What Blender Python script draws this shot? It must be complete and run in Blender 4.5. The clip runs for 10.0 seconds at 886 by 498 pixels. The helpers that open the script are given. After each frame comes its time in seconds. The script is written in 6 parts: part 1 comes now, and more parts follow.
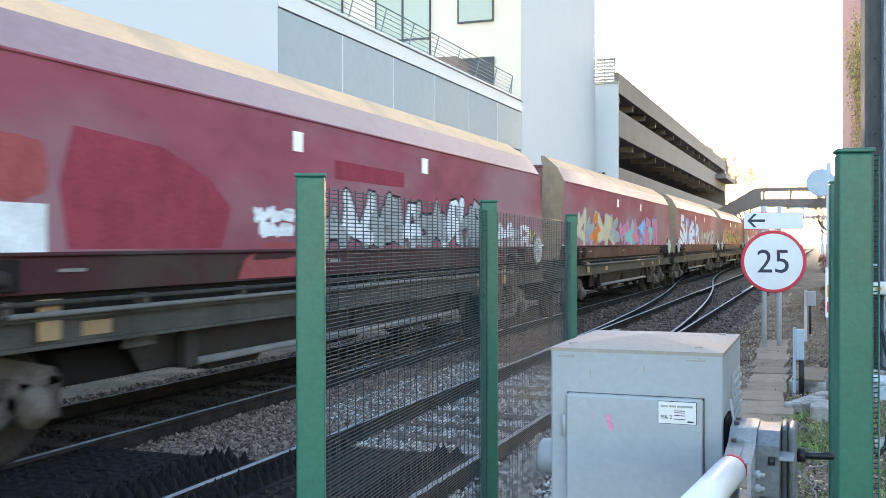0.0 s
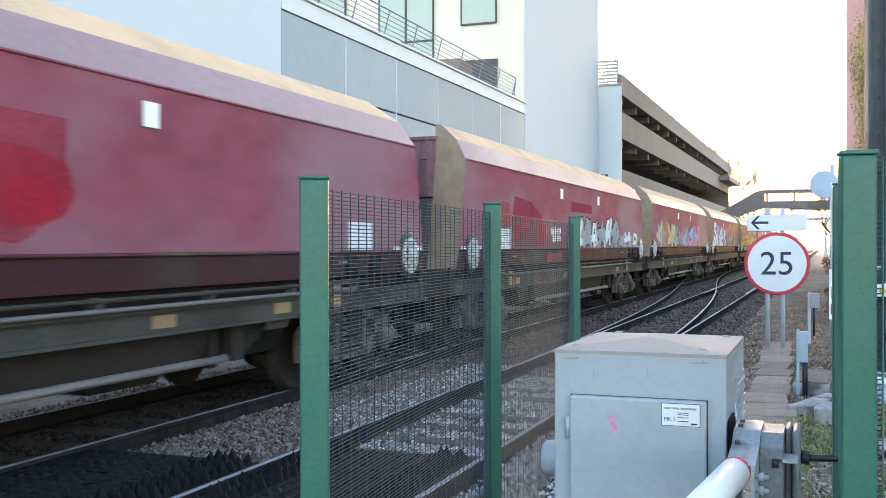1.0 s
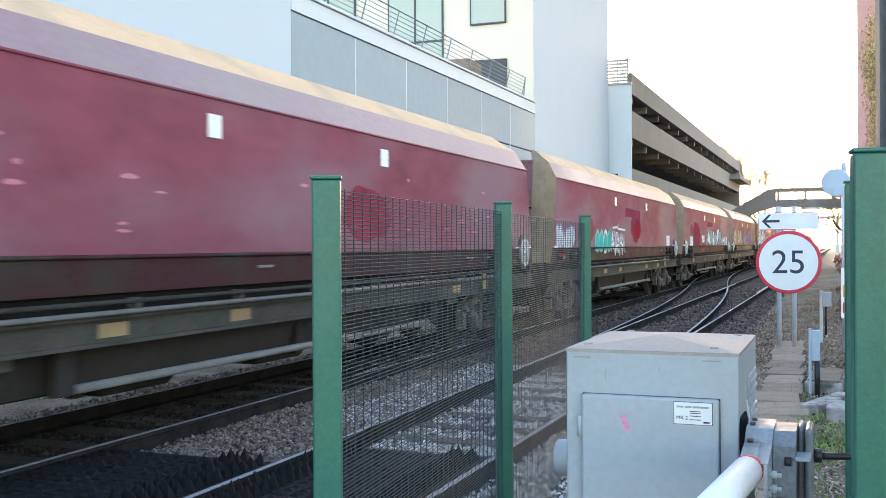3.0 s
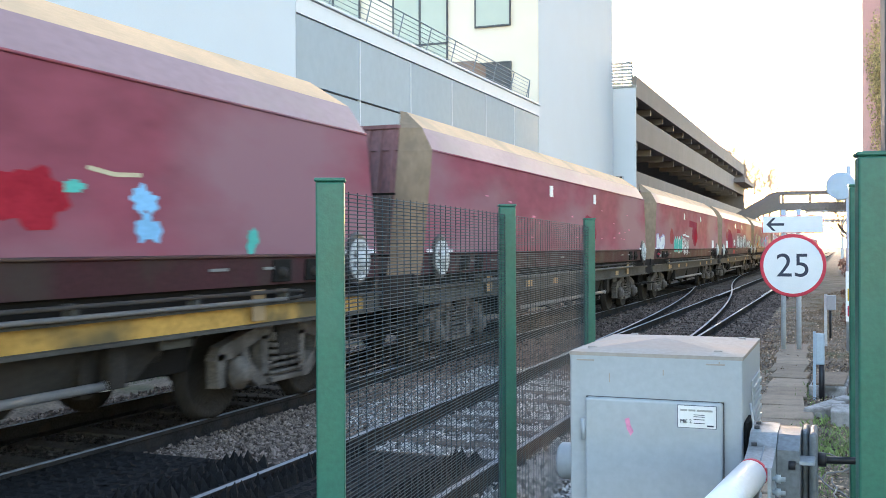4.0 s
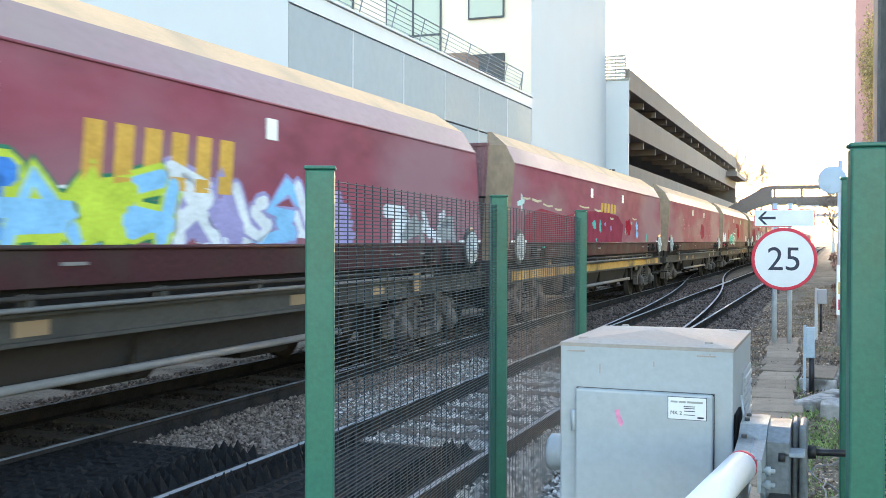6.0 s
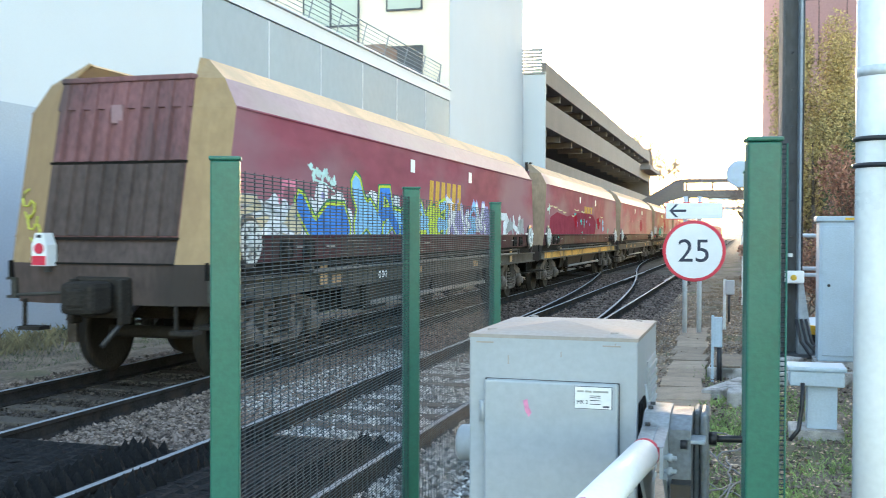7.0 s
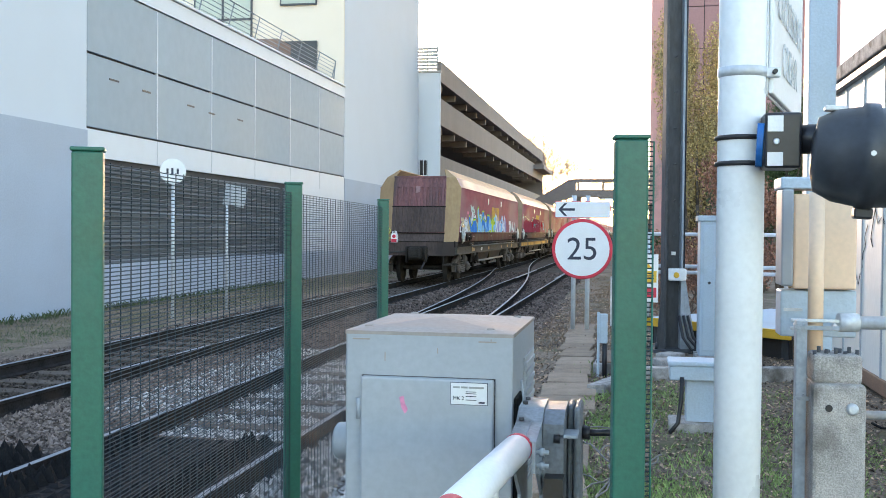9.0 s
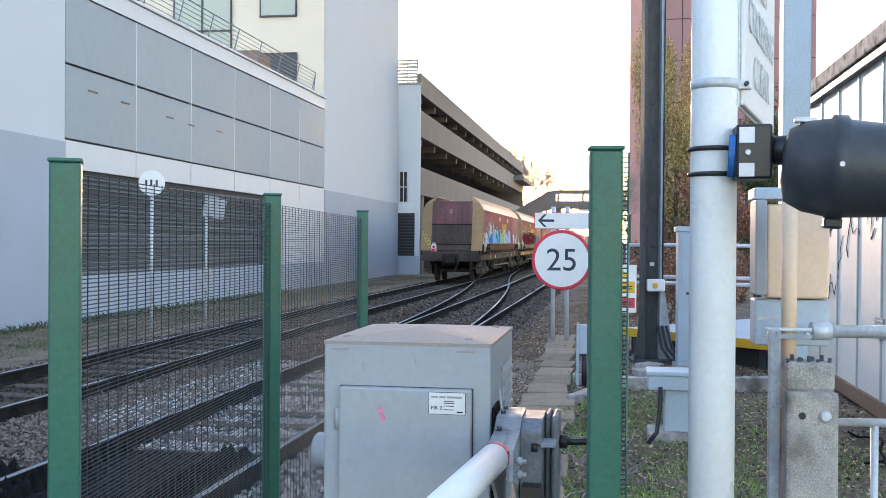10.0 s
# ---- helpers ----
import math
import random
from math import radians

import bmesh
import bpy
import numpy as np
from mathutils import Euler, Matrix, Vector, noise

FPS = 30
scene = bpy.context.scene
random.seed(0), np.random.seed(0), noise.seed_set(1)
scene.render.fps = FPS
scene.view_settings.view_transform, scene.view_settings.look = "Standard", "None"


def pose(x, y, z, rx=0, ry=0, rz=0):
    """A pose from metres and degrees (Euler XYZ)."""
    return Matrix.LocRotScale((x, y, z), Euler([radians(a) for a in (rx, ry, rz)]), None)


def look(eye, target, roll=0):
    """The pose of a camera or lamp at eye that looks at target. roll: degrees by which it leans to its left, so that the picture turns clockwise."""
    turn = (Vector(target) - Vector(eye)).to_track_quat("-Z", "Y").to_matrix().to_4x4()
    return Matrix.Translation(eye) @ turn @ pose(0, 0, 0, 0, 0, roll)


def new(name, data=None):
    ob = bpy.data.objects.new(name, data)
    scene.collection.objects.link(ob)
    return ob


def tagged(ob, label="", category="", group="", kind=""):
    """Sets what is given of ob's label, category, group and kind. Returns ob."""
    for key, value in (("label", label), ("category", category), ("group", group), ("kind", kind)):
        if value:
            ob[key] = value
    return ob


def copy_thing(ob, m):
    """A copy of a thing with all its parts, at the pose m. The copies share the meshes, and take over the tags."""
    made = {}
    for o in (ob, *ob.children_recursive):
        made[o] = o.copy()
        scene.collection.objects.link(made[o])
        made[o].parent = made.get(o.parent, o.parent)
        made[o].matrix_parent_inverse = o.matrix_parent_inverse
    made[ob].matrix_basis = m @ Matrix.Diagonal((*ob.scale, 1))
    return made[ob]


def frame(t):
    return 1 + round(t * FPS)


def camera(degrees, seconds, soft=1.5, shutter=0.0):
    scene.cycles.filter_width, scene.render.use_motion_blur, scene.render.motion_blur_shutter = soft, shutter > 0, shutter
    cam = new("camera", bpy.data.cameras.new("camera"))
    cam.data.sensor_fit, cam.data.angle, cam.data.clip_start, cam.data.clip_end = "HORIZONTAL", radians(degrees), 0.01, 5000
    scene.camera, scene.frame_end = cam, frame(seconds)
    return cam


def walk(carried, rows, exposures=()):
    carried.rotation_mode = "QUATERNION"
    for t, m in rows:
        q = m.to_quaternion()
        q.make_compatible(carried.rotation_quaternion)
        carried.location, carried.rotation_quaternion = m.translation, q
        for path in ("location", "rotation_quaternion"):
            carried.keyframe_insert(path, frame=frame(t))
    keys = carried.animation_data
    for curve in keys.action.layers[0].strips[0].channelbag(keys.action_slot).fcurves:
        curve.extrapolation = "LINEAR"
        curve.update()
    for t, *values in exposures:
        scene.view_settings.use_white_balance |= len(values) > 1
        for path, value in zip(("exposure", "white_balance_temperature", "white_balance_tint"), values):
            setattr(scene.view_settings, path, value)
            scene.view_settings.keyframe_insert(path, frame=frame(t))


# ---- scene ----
cam = camera(47.5, 10.0, 0.5, 0.22)

PATH = [
    (0, (-0.118, 0.563, 1.659), (-0.824, 2.434, 1.648), -0.1),
    (0.5, (-0.116, 0.562, 1.659), (-0.829, 2.431, 1.651), -0.3),
    (1, (-0.118, 0.561, 1.659), (-0.83, 2.43, 1.652), -0.1),
    (1.5, (-0.119, 0.558, 1.659), (-0.84, 2.423, 1.66), -0.3),
    (2, (-0.122, 0.558, 1.658), (-0.847, 2.421, 1.653), -0.1),
    (2.5, (-0.12, 0.551, 1.657), (-0.849, 2.414, 1.648), -0.3),
    (4, (-0.119, 0.552, 1.658), (-0.857, 2.41, 1.656), -0.2),
    (4.5, (-0.12, 0.562, 1.656), (-0.871, 2.415, 1.638), -0.4),
    (5, (-0.124, 0.564, 1.651), (-0.857, 2.425, 1.622), -0.1),
    (6.5, (-0.117, 0.58, 1.65), (-0.832, 2.448, 1.636), 0.4),
    (7, (-0.093, 0.587, 1.649), (-0.664, 2.503, 1.616), 0.2),
    (7.5, (-0.075, 0.586, 1.648), (-0.567, 2.524, 1.623), 0.4),
    (8, (-0.041, 0.578, 1.648), (-0.492, 2.526, 1.639), 0.0),
    (8.5, (-0.026, 0.613, 1.643), (-0.445, 2.569, 1.62), 0.6),
    (9, (-0.038, 0.629, 1.642), (-0.408, 2.594, 1.606), 0.5),
    (9.5, (-0.023, 0.578, 1.647), (-0.358, 2.55, 1.636), 0.5),
    (10, (-0.026, 0.61, 1.639), (-0.358, 2.582, 1.626), 0.4),
]
walk(cam, [(t, look(eye, target, roll)) for t, eye, target, roll in PATH], exposures=((0.0, 3.09, 6150, 18), (4.5, 3.09, 6150, 18), (5.0, 3.24, 6170, 18), (6.5, 3.19, 6220, 13), (7.5, 3.26, 6250, 12), (8.0, 3.18, 6250, 13), (8.5, 3.00, 6200, 17), (9.0, 2.90, 6220, 19), (10.0, 2.74, 6230, 24)))


# ---- world, sun, exposure ----
SUN_EL, SUN_AZ = 6.0, -8.0        # degrees; azimuth clockwise from +y
world = bpy.data.worlds.new("sky")
scene.world = world
world.use_nodes = True
wn = world.node_tree
sky = wn.nodes.new("ShaderNodeTexSky")
sky.sky_type, sky.sun_disc = "NISHITA", False
sky.sun_elevation, sky.sun_rotation = radians(SUN_EL), radians(SUN_AZ)
sky.air_density, sky.dust_density, sky.ozone_density = 1.0, 0.5, 1.0
wn.links.new(sky.outputs[0], wn.nodes["Background"].inputs[0])
wn.nodes["Background"].inputs[1].default_value = 0.15
sun_data = bpy.data.lights.new("sun", "SUN")
sun_data.energy, sun_data.angle, sun_data.color = 1.2, radians(4), (1.0, 0.72, 0.45)
sun = new("sun", sun_data)
sun.matrix_world = look((0, 0, 0), (-math.sin(radians(SUN_AZ)) * math.cos(radians(SUN_EL)),
                                    -math.cos(radians(SUN_AZ)) * math.cos(radians(SUN_EL)), -math.sin(radians(SUN_EL))))


# ---- materials ----
def mat(name, col, rough=0.6, metal=0.0, var=0.25, scale=6.0, bump=0.15, fine=60.0, tint=None, spots=0.0, per_object=0.0, stretch=(1, 1, 1), per_island=0.0, spec=0.5):
    """A surface: base colour varied by a coarse and a fine noise, optional stain colour, bump."""
    m = bpy.data.materials.new(name)
    m.use_nodes = True
    nt = m.node_tree
    N, L = nt.nodes, nt.links
    bs = N["Principled BSDF"]
    tc = N.new("ShaderNodeTexCoord")
    mp = N.new("ShaderNodeMapping")
    mp.inputs["Scale"].default_value = stretch
    L.new(tc.outputs["Object"], mp.inputs[0])
    n1, n2 = N.new("ShaderNodeTexNoise"), N.new("ShaderNodeTexNoise")
    n1.inputs["Scale"].default_value, n1.inputs["Detail"].default_value = scale, 5
    n2.inputs["Scale"].default_value, n2.inputs["Detail"].default_value = fine, 3
    L.new(mp.outputs[0], n1.inputs["Vector"])
    L.new(mp.outputs[0], n2.inputs["Vector"])
    add = N.new("ShaderNodeMath")
    add.operation = "ADD"
    L.new(n1.outputs[0], add.inputs[0])
    L.new(n2.outputs[0], add.inputs[1])
    mr = N.new("ShaderNodeMapRange")
    mr.inputs["From Min"].default_value, mr.inputs["From Max"].default_value = 0.7, 1.3
    mr.inputs["To Min"].default_value, mr.inputs["To Max"].default_value = 1 - var, 1 + var
    L.new(add.outputs[0], mr.inputs[0])
    val = mr.outputs[0]
    for amount, sock in ((per_object, ("ShaderNodeObjectInfo", "Random")), (per_island, ("ShaderNodeNewGeometry", "Random Per Island"))):
        if amount:
            oi = N.new(sock[0])
            mo = N.new("ShaderNodeMapRange")
            mo.inputs["To Min"].default_value, mo.inputs["To Max"].default_value = 1 - amount, 1 + amount
            L.new(oi.outputs[sock[1]], mo.inputs[0])
            mu = N.new("ShaderNodeMath")
            mu.operation = "MULTIPLY"
            L.new(val, mu.inputs[0])
            L.new(mo.outputs[0], mu.inputs[1])
            val = mu.outputs[0]
    vm = N.new("ShaderNodeVectorMath")
    vm.operation = "SCALE"
    vm.inputs[0].default_value = col[:3]
    L.new(val, vm.inputs["Scale"])
    out = vm.outputs[0]
    if tint:
        n3 = N.new("ShaderNodeTexNoise")
        n3.inputs["Scale"].default_value, n3.inputs["Detail"].default_value = scale * 0.6, 8
        L.new(mp.outputs[0], n3.inputs["Vector"])
        r3 = N.new("ShaderNodeMapRange")
        r3.inputs["From Min"].default_value, r3.inputs["From Max"].default_value = 0.62 - 0.3 * spots, 0.78 - 0.3 * spots
        L.new(n3.outputs[0], r3.inputs[0])
        mx = N.new("ShaderNodeMix")
        mx.data_type = "RGBA"
        L.new(r3.outputs[0], mx.inputs["Factor"])
        L.new(out, mx.inputs["A"])
        mx.inputs["B"].default_value = (*tint, 1)
        out = mx.outputs["Result"]
    L.new(out, bs.inputs["Base Color"])
    rr = N.new("ShaderNodeMapRange")
    rr.inputs["From Min"].default_value, rr.inputs["From Max"].default_value = 0.3, 0.7
    rr.inputs["To Min"].default_value, rr.inputs["To Max"].default_value = max(0.05, rough - 0.1), min(1, rough + 0.1)
    L.new(n1.outputs[0], rr.inputs[0])
    L.new(rr.outputs[0], bs.inputs["Roughness"])
    bs.inputs["Metallic"].default_value = metal
    bs.inputs["Specular IOR Level"].default_value = spec
    if bump:
        bp = N.new("ShaderNodeBump")
        bp.inputs["Strength"].default_value, bp.inputs["Distance"].default_value = bump, 0.02
        L.new(add.outputs[0], bp.inputs["Height"])
        L.new(bp.outputs[0], bs.inputs["Normal"])
    return m


M_GROUND = mat("earth_litter", (0.19, 0.15, 0.115), 0.95, var=0.6, scale=1.5, fine=30, bump=0.8, tint=(0.12, 0.12, 0.065), spots=0.3, spec=0.12)
M_BALLAST = mat("ballast_bed", (0.075, 0.06, 0.052), 0.95, var=0.5, scale=2.0, fine=18, bump=1.0, spec=0.12)
M_STONE = mat("ballast_stone", (0.19, 0.148, 0.125), 0.9, var=0.3, scale=8, fine=40, bump=0.3, per_island=0.6, spec=0.05)
M_ROAD = mat("asphalt", (0.06, 0.06, 0.062), 0.9, var=0.3, scale=3, fine=120, bump=0.5, spec=0.12)
M_RAIL = mat("rail_steel", (0.032, 0.029, 0.028), 0.8, 0.0, var=0.35, scale=5, fine=50, spec=0.0, tint=(0.048, 0.037, 0.03), spots=0.3)
M_RAILTOP = mat("polished_rail_head", (0.25, 0.26, 0.28), 0.6, 0.0, var=0.25, spec=0.04, scale=8, fine=80, bump=0.03)
# sleeper tone is lowered for the shade under the wagons
M_SLEEPER = mat("sleeper_concrete", (0.105, 0.087, 0.073), 0.9, var=0.3, scale=4, fine=50, bump=0.4, per_object=0.2, spec=0.08)
M_RUBBER = mat("black_rubber", (0.014, 0.014, 0.015), 0.85, var=0.3, scale=5, fine=60, bump=0.3, spec=0.1)
M_WALL = mat("pale_render", (0.57, 0.61, 0.66), 0.8, var=0.04, scale=0.5, fine=40, bump=0.06)
# render warmed to cream for the light on the front faces
M_CREAM = mat("lit_cream_render", (0.70, 0.61, 0.50), 0.8, var=0.05, scale=0.5, fine=40, bump=0.06)
M_DADO = mat("grey_painted_render", (0.37, 0.42, 0.50), 0.75, var=0.08, scale=0.6, fine=30, bump=0.08)
M_PANEL = mat("grey_cladding_panel", (0.345, 0.395, 0.435), 0.6, var=0.05, scale=0.4, fine=3, bump=0.0, per_object=0.05, spec=0.1)
M_WHITE = mat("white_trim", (0.62, 0.65, 0.69), 0.6, var=0.05, scale=2, fine=40, bump=0.05)
M_JOINT = mat("dark_joint", (0.05, 0.05, 0.055), 0.8)
M_LOUVRE = mat("louvre_metal", (0.34, 0.34, 0.33), 0.5, 0.3, var=0.12, per_object=0.1)
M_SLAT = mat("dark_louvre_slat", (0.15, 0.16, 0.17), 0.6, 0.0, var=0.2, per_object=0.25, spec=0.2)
M_CONC = mat("car_park_concrete", (0.23, 0.20, 0.185), 0.9, var=0.18, scale=0.7, fine=20, bump=0.2, stretch=(1, 1, 0.4))
# near-black colour that puts the shade of interiors and recesses into the paint
M_DARK = mat("dark_and_interior_shade", (0.035, 0.03, 0.028), 0.9)
M_GREEN = mat("green_powder_coat", (0.018, 0.125, 0.085), 0.42, var=0.15, scale=4, fine=80, bump=0.05, tint=(0.045, 0.14, 0.10), spots=0.2)
M_WIRE = mat("dark_green_wire", (0.040, 0.056, 0.064), 0.55, 0.0, var=0.15, spec=0.1, bump=0)
M_GALV = mat("galvanised_steel", (0.58, 0.61, 0.64), 0.42, 0.3, var=0.15, scale=5, fine=70, bump=0.06, tint=(0.34, 0.34, 0.34), spots=0.2)
M_AGED = mat("aged_zinc_and_lit_steel", (0.35, 0.39, 0.43), 0.65, 0.0, spec=0.25, var=0.2, scale=6, fine=60, bump=0.1, tint=(0.22, 0.23, 0.24), spots=0.25)
M_POLE = mat("pale_galvanised_pole", (0.88, 0.91, 0.94), 0.34, 0.0, var=0.05, scale=5, fine=60, bump=0.04, tint=(0.70, 0.66, 0.62), spots=0.10)
M_GREYBOX = mat("grey_enamel", (0.385, 0.415, 0.445), 0.45, var=0.07, scale=2.5, fine=40, bump=0.02, tint=(0.30, 0.325, 0.345), spots=0.22)
M_LID = mat("dusty_grey_lid", (0.37, 0.33, 0.30), 0.85, spec=0.15, var=0.12, scale=3, fine=50, bump=0.08, tint=(0.42, 0.32, 0.26), spots=0.4)
M_SIGNW = mat("white_sign_face", (0.80, 0.80, 0.80), 0.45, var=0.04)
M_RED = mat("red_sign_paint", (0.62, 0.03, 0.06), 0.5, var=0.08)
M_BLACK = mat("black_paint", (0.018, 0.018, 0.022), 0.42, var=0.2, bump=0.02)
M_INK = mat("dark_blue_grey_print", (0.03, 0.035, 0.06), 0.6)
M_MAROON = mat("maroon_wagon_paint", (0.262, 0.073, 0.100), 0.6, spec=0.02, var=0.2, scale=0.7, fine=3, bump=0.015, tint=(0.285, 0.150, 0.174), spots=0.55, stretch=(1, 0.5, 1.3))
# skirt is a much darker maroon than the side wall
M_SKIRT = mat("dark_maroon_skirt", (0.055, 0.018, 0.022), 0.7, spec=0.15, var=0.3, scale=2, fine=25, tint=(0.05, 0.035, 0.03), spots=0.4)
# same maroon paint as the sides, weathered and paled for sky light on the slope
M_ROOF = mat("skylit_weathered_hood", (0.30, 0.185, 0.195), 0.5, spec=0.3, var=0.12, scale=1.2, fine=14, bump=0.05, tint=(0.29, 0.21, 0.185), spots=0.3, stretch=(1, 0.5, 1))
# tan colour of the topmost sloping strip
M_TAN = mat("tan_rim", (0.70, 0.46, 0.285), 0.8, spec=0.05, var=0.12, scale=1.5, fine=30, tint=(0.55, 0.38, 0.25), spots=0.3)
M_CORNER = mat("dirty_yellow_corner", (0.36, 0.245, 0.135), 0.8, spec=0.08, var=0.14, scale=0.9, fine=12, tint=(0.27, 0.18, 0.11), spots=0.42, stretch=(1, 1, 0.5))
M_CORNERGREY = mat("sooty_tan_corner", (0.29, 0.205, 0.138), 0.8, spec=0.08, var=0.2, scale=0.9, fine=12, tint=(0.155, 0.118, 0.09), spots=0.5, stretch=(1, 1, 0.45))
M_END = mat("sooty_wagon_end", (0.175, 0.078, 0.08), 0.75, var=0.35, scale=1.8, fine=25, tint=(0.09, 0.058, 0.056), spots=0.5, stretch=(1, 1, 0.3))
M_ENDLOW = mat("grey_brown_soot", (0.09, 0.066, 0.06), 0.8, var=0.3, scale=1.5, fine=20, tint=(0.05, 0.04, 0.036), spots=0.4, stretch=(1, 1, 0.4), spec=0.2)
M_GRIME = mat("brake_dust_steel", (0.036, 0.031, 0.027), 0.8, 0.1, var=0.4, scale=4, fine=40, bump=0.25, spec=0.12)
M_SOLE = mat("dusty_solebar", (0.075, 0.07, 0.06), 0.8, spec=0.15, var=0.3, scale=2, fine=30, tint=(0.05, 0.045, 0.04), spots=0.4)
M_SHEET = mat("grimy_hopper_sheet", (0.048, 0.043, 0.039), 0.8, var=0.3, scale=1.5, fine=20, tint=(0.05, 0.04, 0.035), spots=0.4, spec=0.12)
# black for dark seams, and for shade painted into recesses and the underframe
M_UNDER = mat("seam_and_shade_black", (0.018, 0.016, 0.015), 0.9, var=0.3, spec=0.08)
M_BOGIE = mat("rusty_bogie_casting", (0.135, 0.117, 0.103), 0.8, var=0.4, scale=5, fine=40, tint=(0.07, 0.058, 0.05), spots=0.4, spec=0.15)
M_LINK = mat("dull_grab_pipe", (0.14, 0.135, 0.13), 0.7, var=0.2, spec=0.2)
M_PIPE = mat("scuffed_brake_pipe", (0.20, 0.19, 0.185), 0.6, var=0.25, scale=5, fine=40, spec=0.2)
M_WHEELPAINT = mat("pale_grey_wheel_paint", (0.50, 0.52, 0.52), 0.6, var=0.15)
M_YELLOW = mat("yellow_paint", (0.72, 0.42, 0.03), 0.55, var=0.12)
# red is paled in the colour to stand for haze
M_BRICK = mat("hazed_red_cladding", (0.33, 0.18, 0.18), 0.7, var=0.12, scale=0.6, fine=10, bump=0.1)
M_BLUEGREY = mat("pale_blue_cabinet_paint", (0.43, 0.52, 0.60), 0.5, var=0.1, scale=3, fine=60, tint=(0.30, 0.36, 0.40), spots=0.15)
# beige is pushed warm and bright for the sunlight on the box
M_BEIGE = mat("sunlit_beige_enamel", (0.82, 0.60, 0.42), 0.55, var=0.06, bump=0.01)
M_OLDCONC = mat("weathered_concrete", (0.40, 0.375, 0.35), 0.95, var=0.45, scale=9, fine=220, bump=0.3, tint=(0.15, 0.137, 0.12), spots=0.4)
M_SLAB = mat("trough_lid_concrete", (0.29, 0.225, 0.17), 0.95, var=0.25, scale=5, fine=60, bump=0.4, per_object=0.18, spec=0.12)
M_CABIN = mat("cream_cabin_panel", (0.80, 0.77, 0.71), 0.6, var=0.06, scale=1, fine=30, tint=(0.62, 0.56, 0.47), spots=0.2, stretch=(1, 1, 0.3))
# mixed leaf colour, raised to stand for low sun on the ivy
M_LEAF = mat("sunlit_mixed_leaf", (0.40, 0.30, 0.12), 0.7, var=0.4, scale=1.5, fine=8, bump=0, per_island=0.55)
M_LEAFG = mat("leaf_green", (0.055, 0.085, 0.028), 0.7, var=0.4, scale=1.5, fine=8, bump=0, per_island=0.5)
M_LEAFR = mat("leaf_russet", (0.27, 0.13, 0.085), 0.75, var=0.4, scale=1.5, fine=8, bump=0, per_island=0.5)
M_GRASS = mat("grass", (0.25, 0.33, 0.11), 0.8, var=0.4, scale=2, fine=9, bump=0, per_island=0.5)
M_DRYGRASS = mat("dry_grass", (0.22, 0.185, 0.10), 0.8, var=0.3, scale=2, fine=9, bump=0, per_island=0.4)
M_BARK = mat("bark", (0.12, 0.09, 0.07), 0.9, var=0.3, scale=4, fine=30, bump=0.5)
M_GLASS = mat("greenish_window", (0.41, 0.44, 0.38), 0.3, 0.0, var=0.03, scale=0.3, fine=2, bump=0, spec=0.3)
M_FRAME = mat("dark_window_frame", (0.045, 0.05, 0.06), 0.5)
M_STEEL = mat("dark_weathered_steel", (0.065, 0.068, 0.075), 0.6, 0.3, var=0.3, scale=2, fine=25, bump=0.1, stretch=(1, 1, 0.3))
# top plate is paler than the side plates of the arm
M_ARMTOP = mat("pale_zinc_top", (0.50, 0.53, 0.56), 0.5, 0.2, var=0.2, scale=14, fine=90, bump=0.08, tint=(0.25, 0.26, 0.27), spots=0.3)
M_WEIGHT = mat("dark_zinc_plate", (0.19, 0.21, 0.235), 0.55, 0.1, var=0.25, scale=7, fine=60, bump=0.08, tint=(0.12, 0.13, 0.14), spots=0.3, spec=0.25)
M_PINK = mat("pink_chalk_mark", (0.70, 0.26, 0.42), 0.8)
M_BRONZE = mat("footbridge_paint", (0.23, 0.19, 0.17), 0.6, var=0.15)


# ---- mesh helpers ----
def part(name, bm, material, parent=None, label="", at=None):
    me = bpy.data.meshes.new(name)
    bm.to_mesh(me)
    bm.free()
    ob = new(name, me)
    for mm in (material if isinstance(material, (list, tuple)) else [material]):
        me.materials.append(mm)
    if parent:
        ob.parent = parent
    if at is not None:
        ob.matrix_basis = at
    if label:
        tagged(ob, label)
    return ob


def raw(name, verts, faces, material, parent=None, smooth=False):
    me = bpy.data.meshes.new(name)
    me.from_pydata(verts, [], faces)
    me.materials.append(material)
    if smooth:
        me.shade_smooth()
    ob = new(name, me)
    if parent:
        ob.parent = parent
    return ob


def thing(name, label, category, at=None, group="", kind=""):
    ob = new(name)
    ob.empty_display_size = 0.2
    if at is not None:
        ob.matrix_basis = at
    return tagged(ob, label, category, group, kind)


def add_box(bm, x0, x1, y0, y1, z0, z1, bevel=0.0, m=None):
    g = bmesh.ops.create_cube(bm, size=1)
    vs = g["verts"]
    for v in vs:
        v.co = Vector(((x0 + x1) / 2 + v.co.x * (x1 - x0), (y0 + y1) / 2 + v.co.y * (y1 - y0), (z0 + z1) / 2 + v.co.z * (z1 - z0)))
    if bevel:
        es = list({e for v in vs for e in v.link_edges})
        r = bmesh.ops.bevel(bm, geom=es, offset=bevel, segments=2, profile=0.5, affect="EDGES")
        vs = list({v for f in r["faces"] for v in f.verts} | {v for v in vs if v.is_valid})
    if m is not None:
        bmesh.ops.transform(bm, matrix=m, verts=[v for v in vs if v.is_valid])
    return bm


def box(x0, x1, y0, y1, z0, z1, bevel=0.0):
    return add_box(bmesh.new(), x0, x1, y0, y1, z0, z1, bevel)


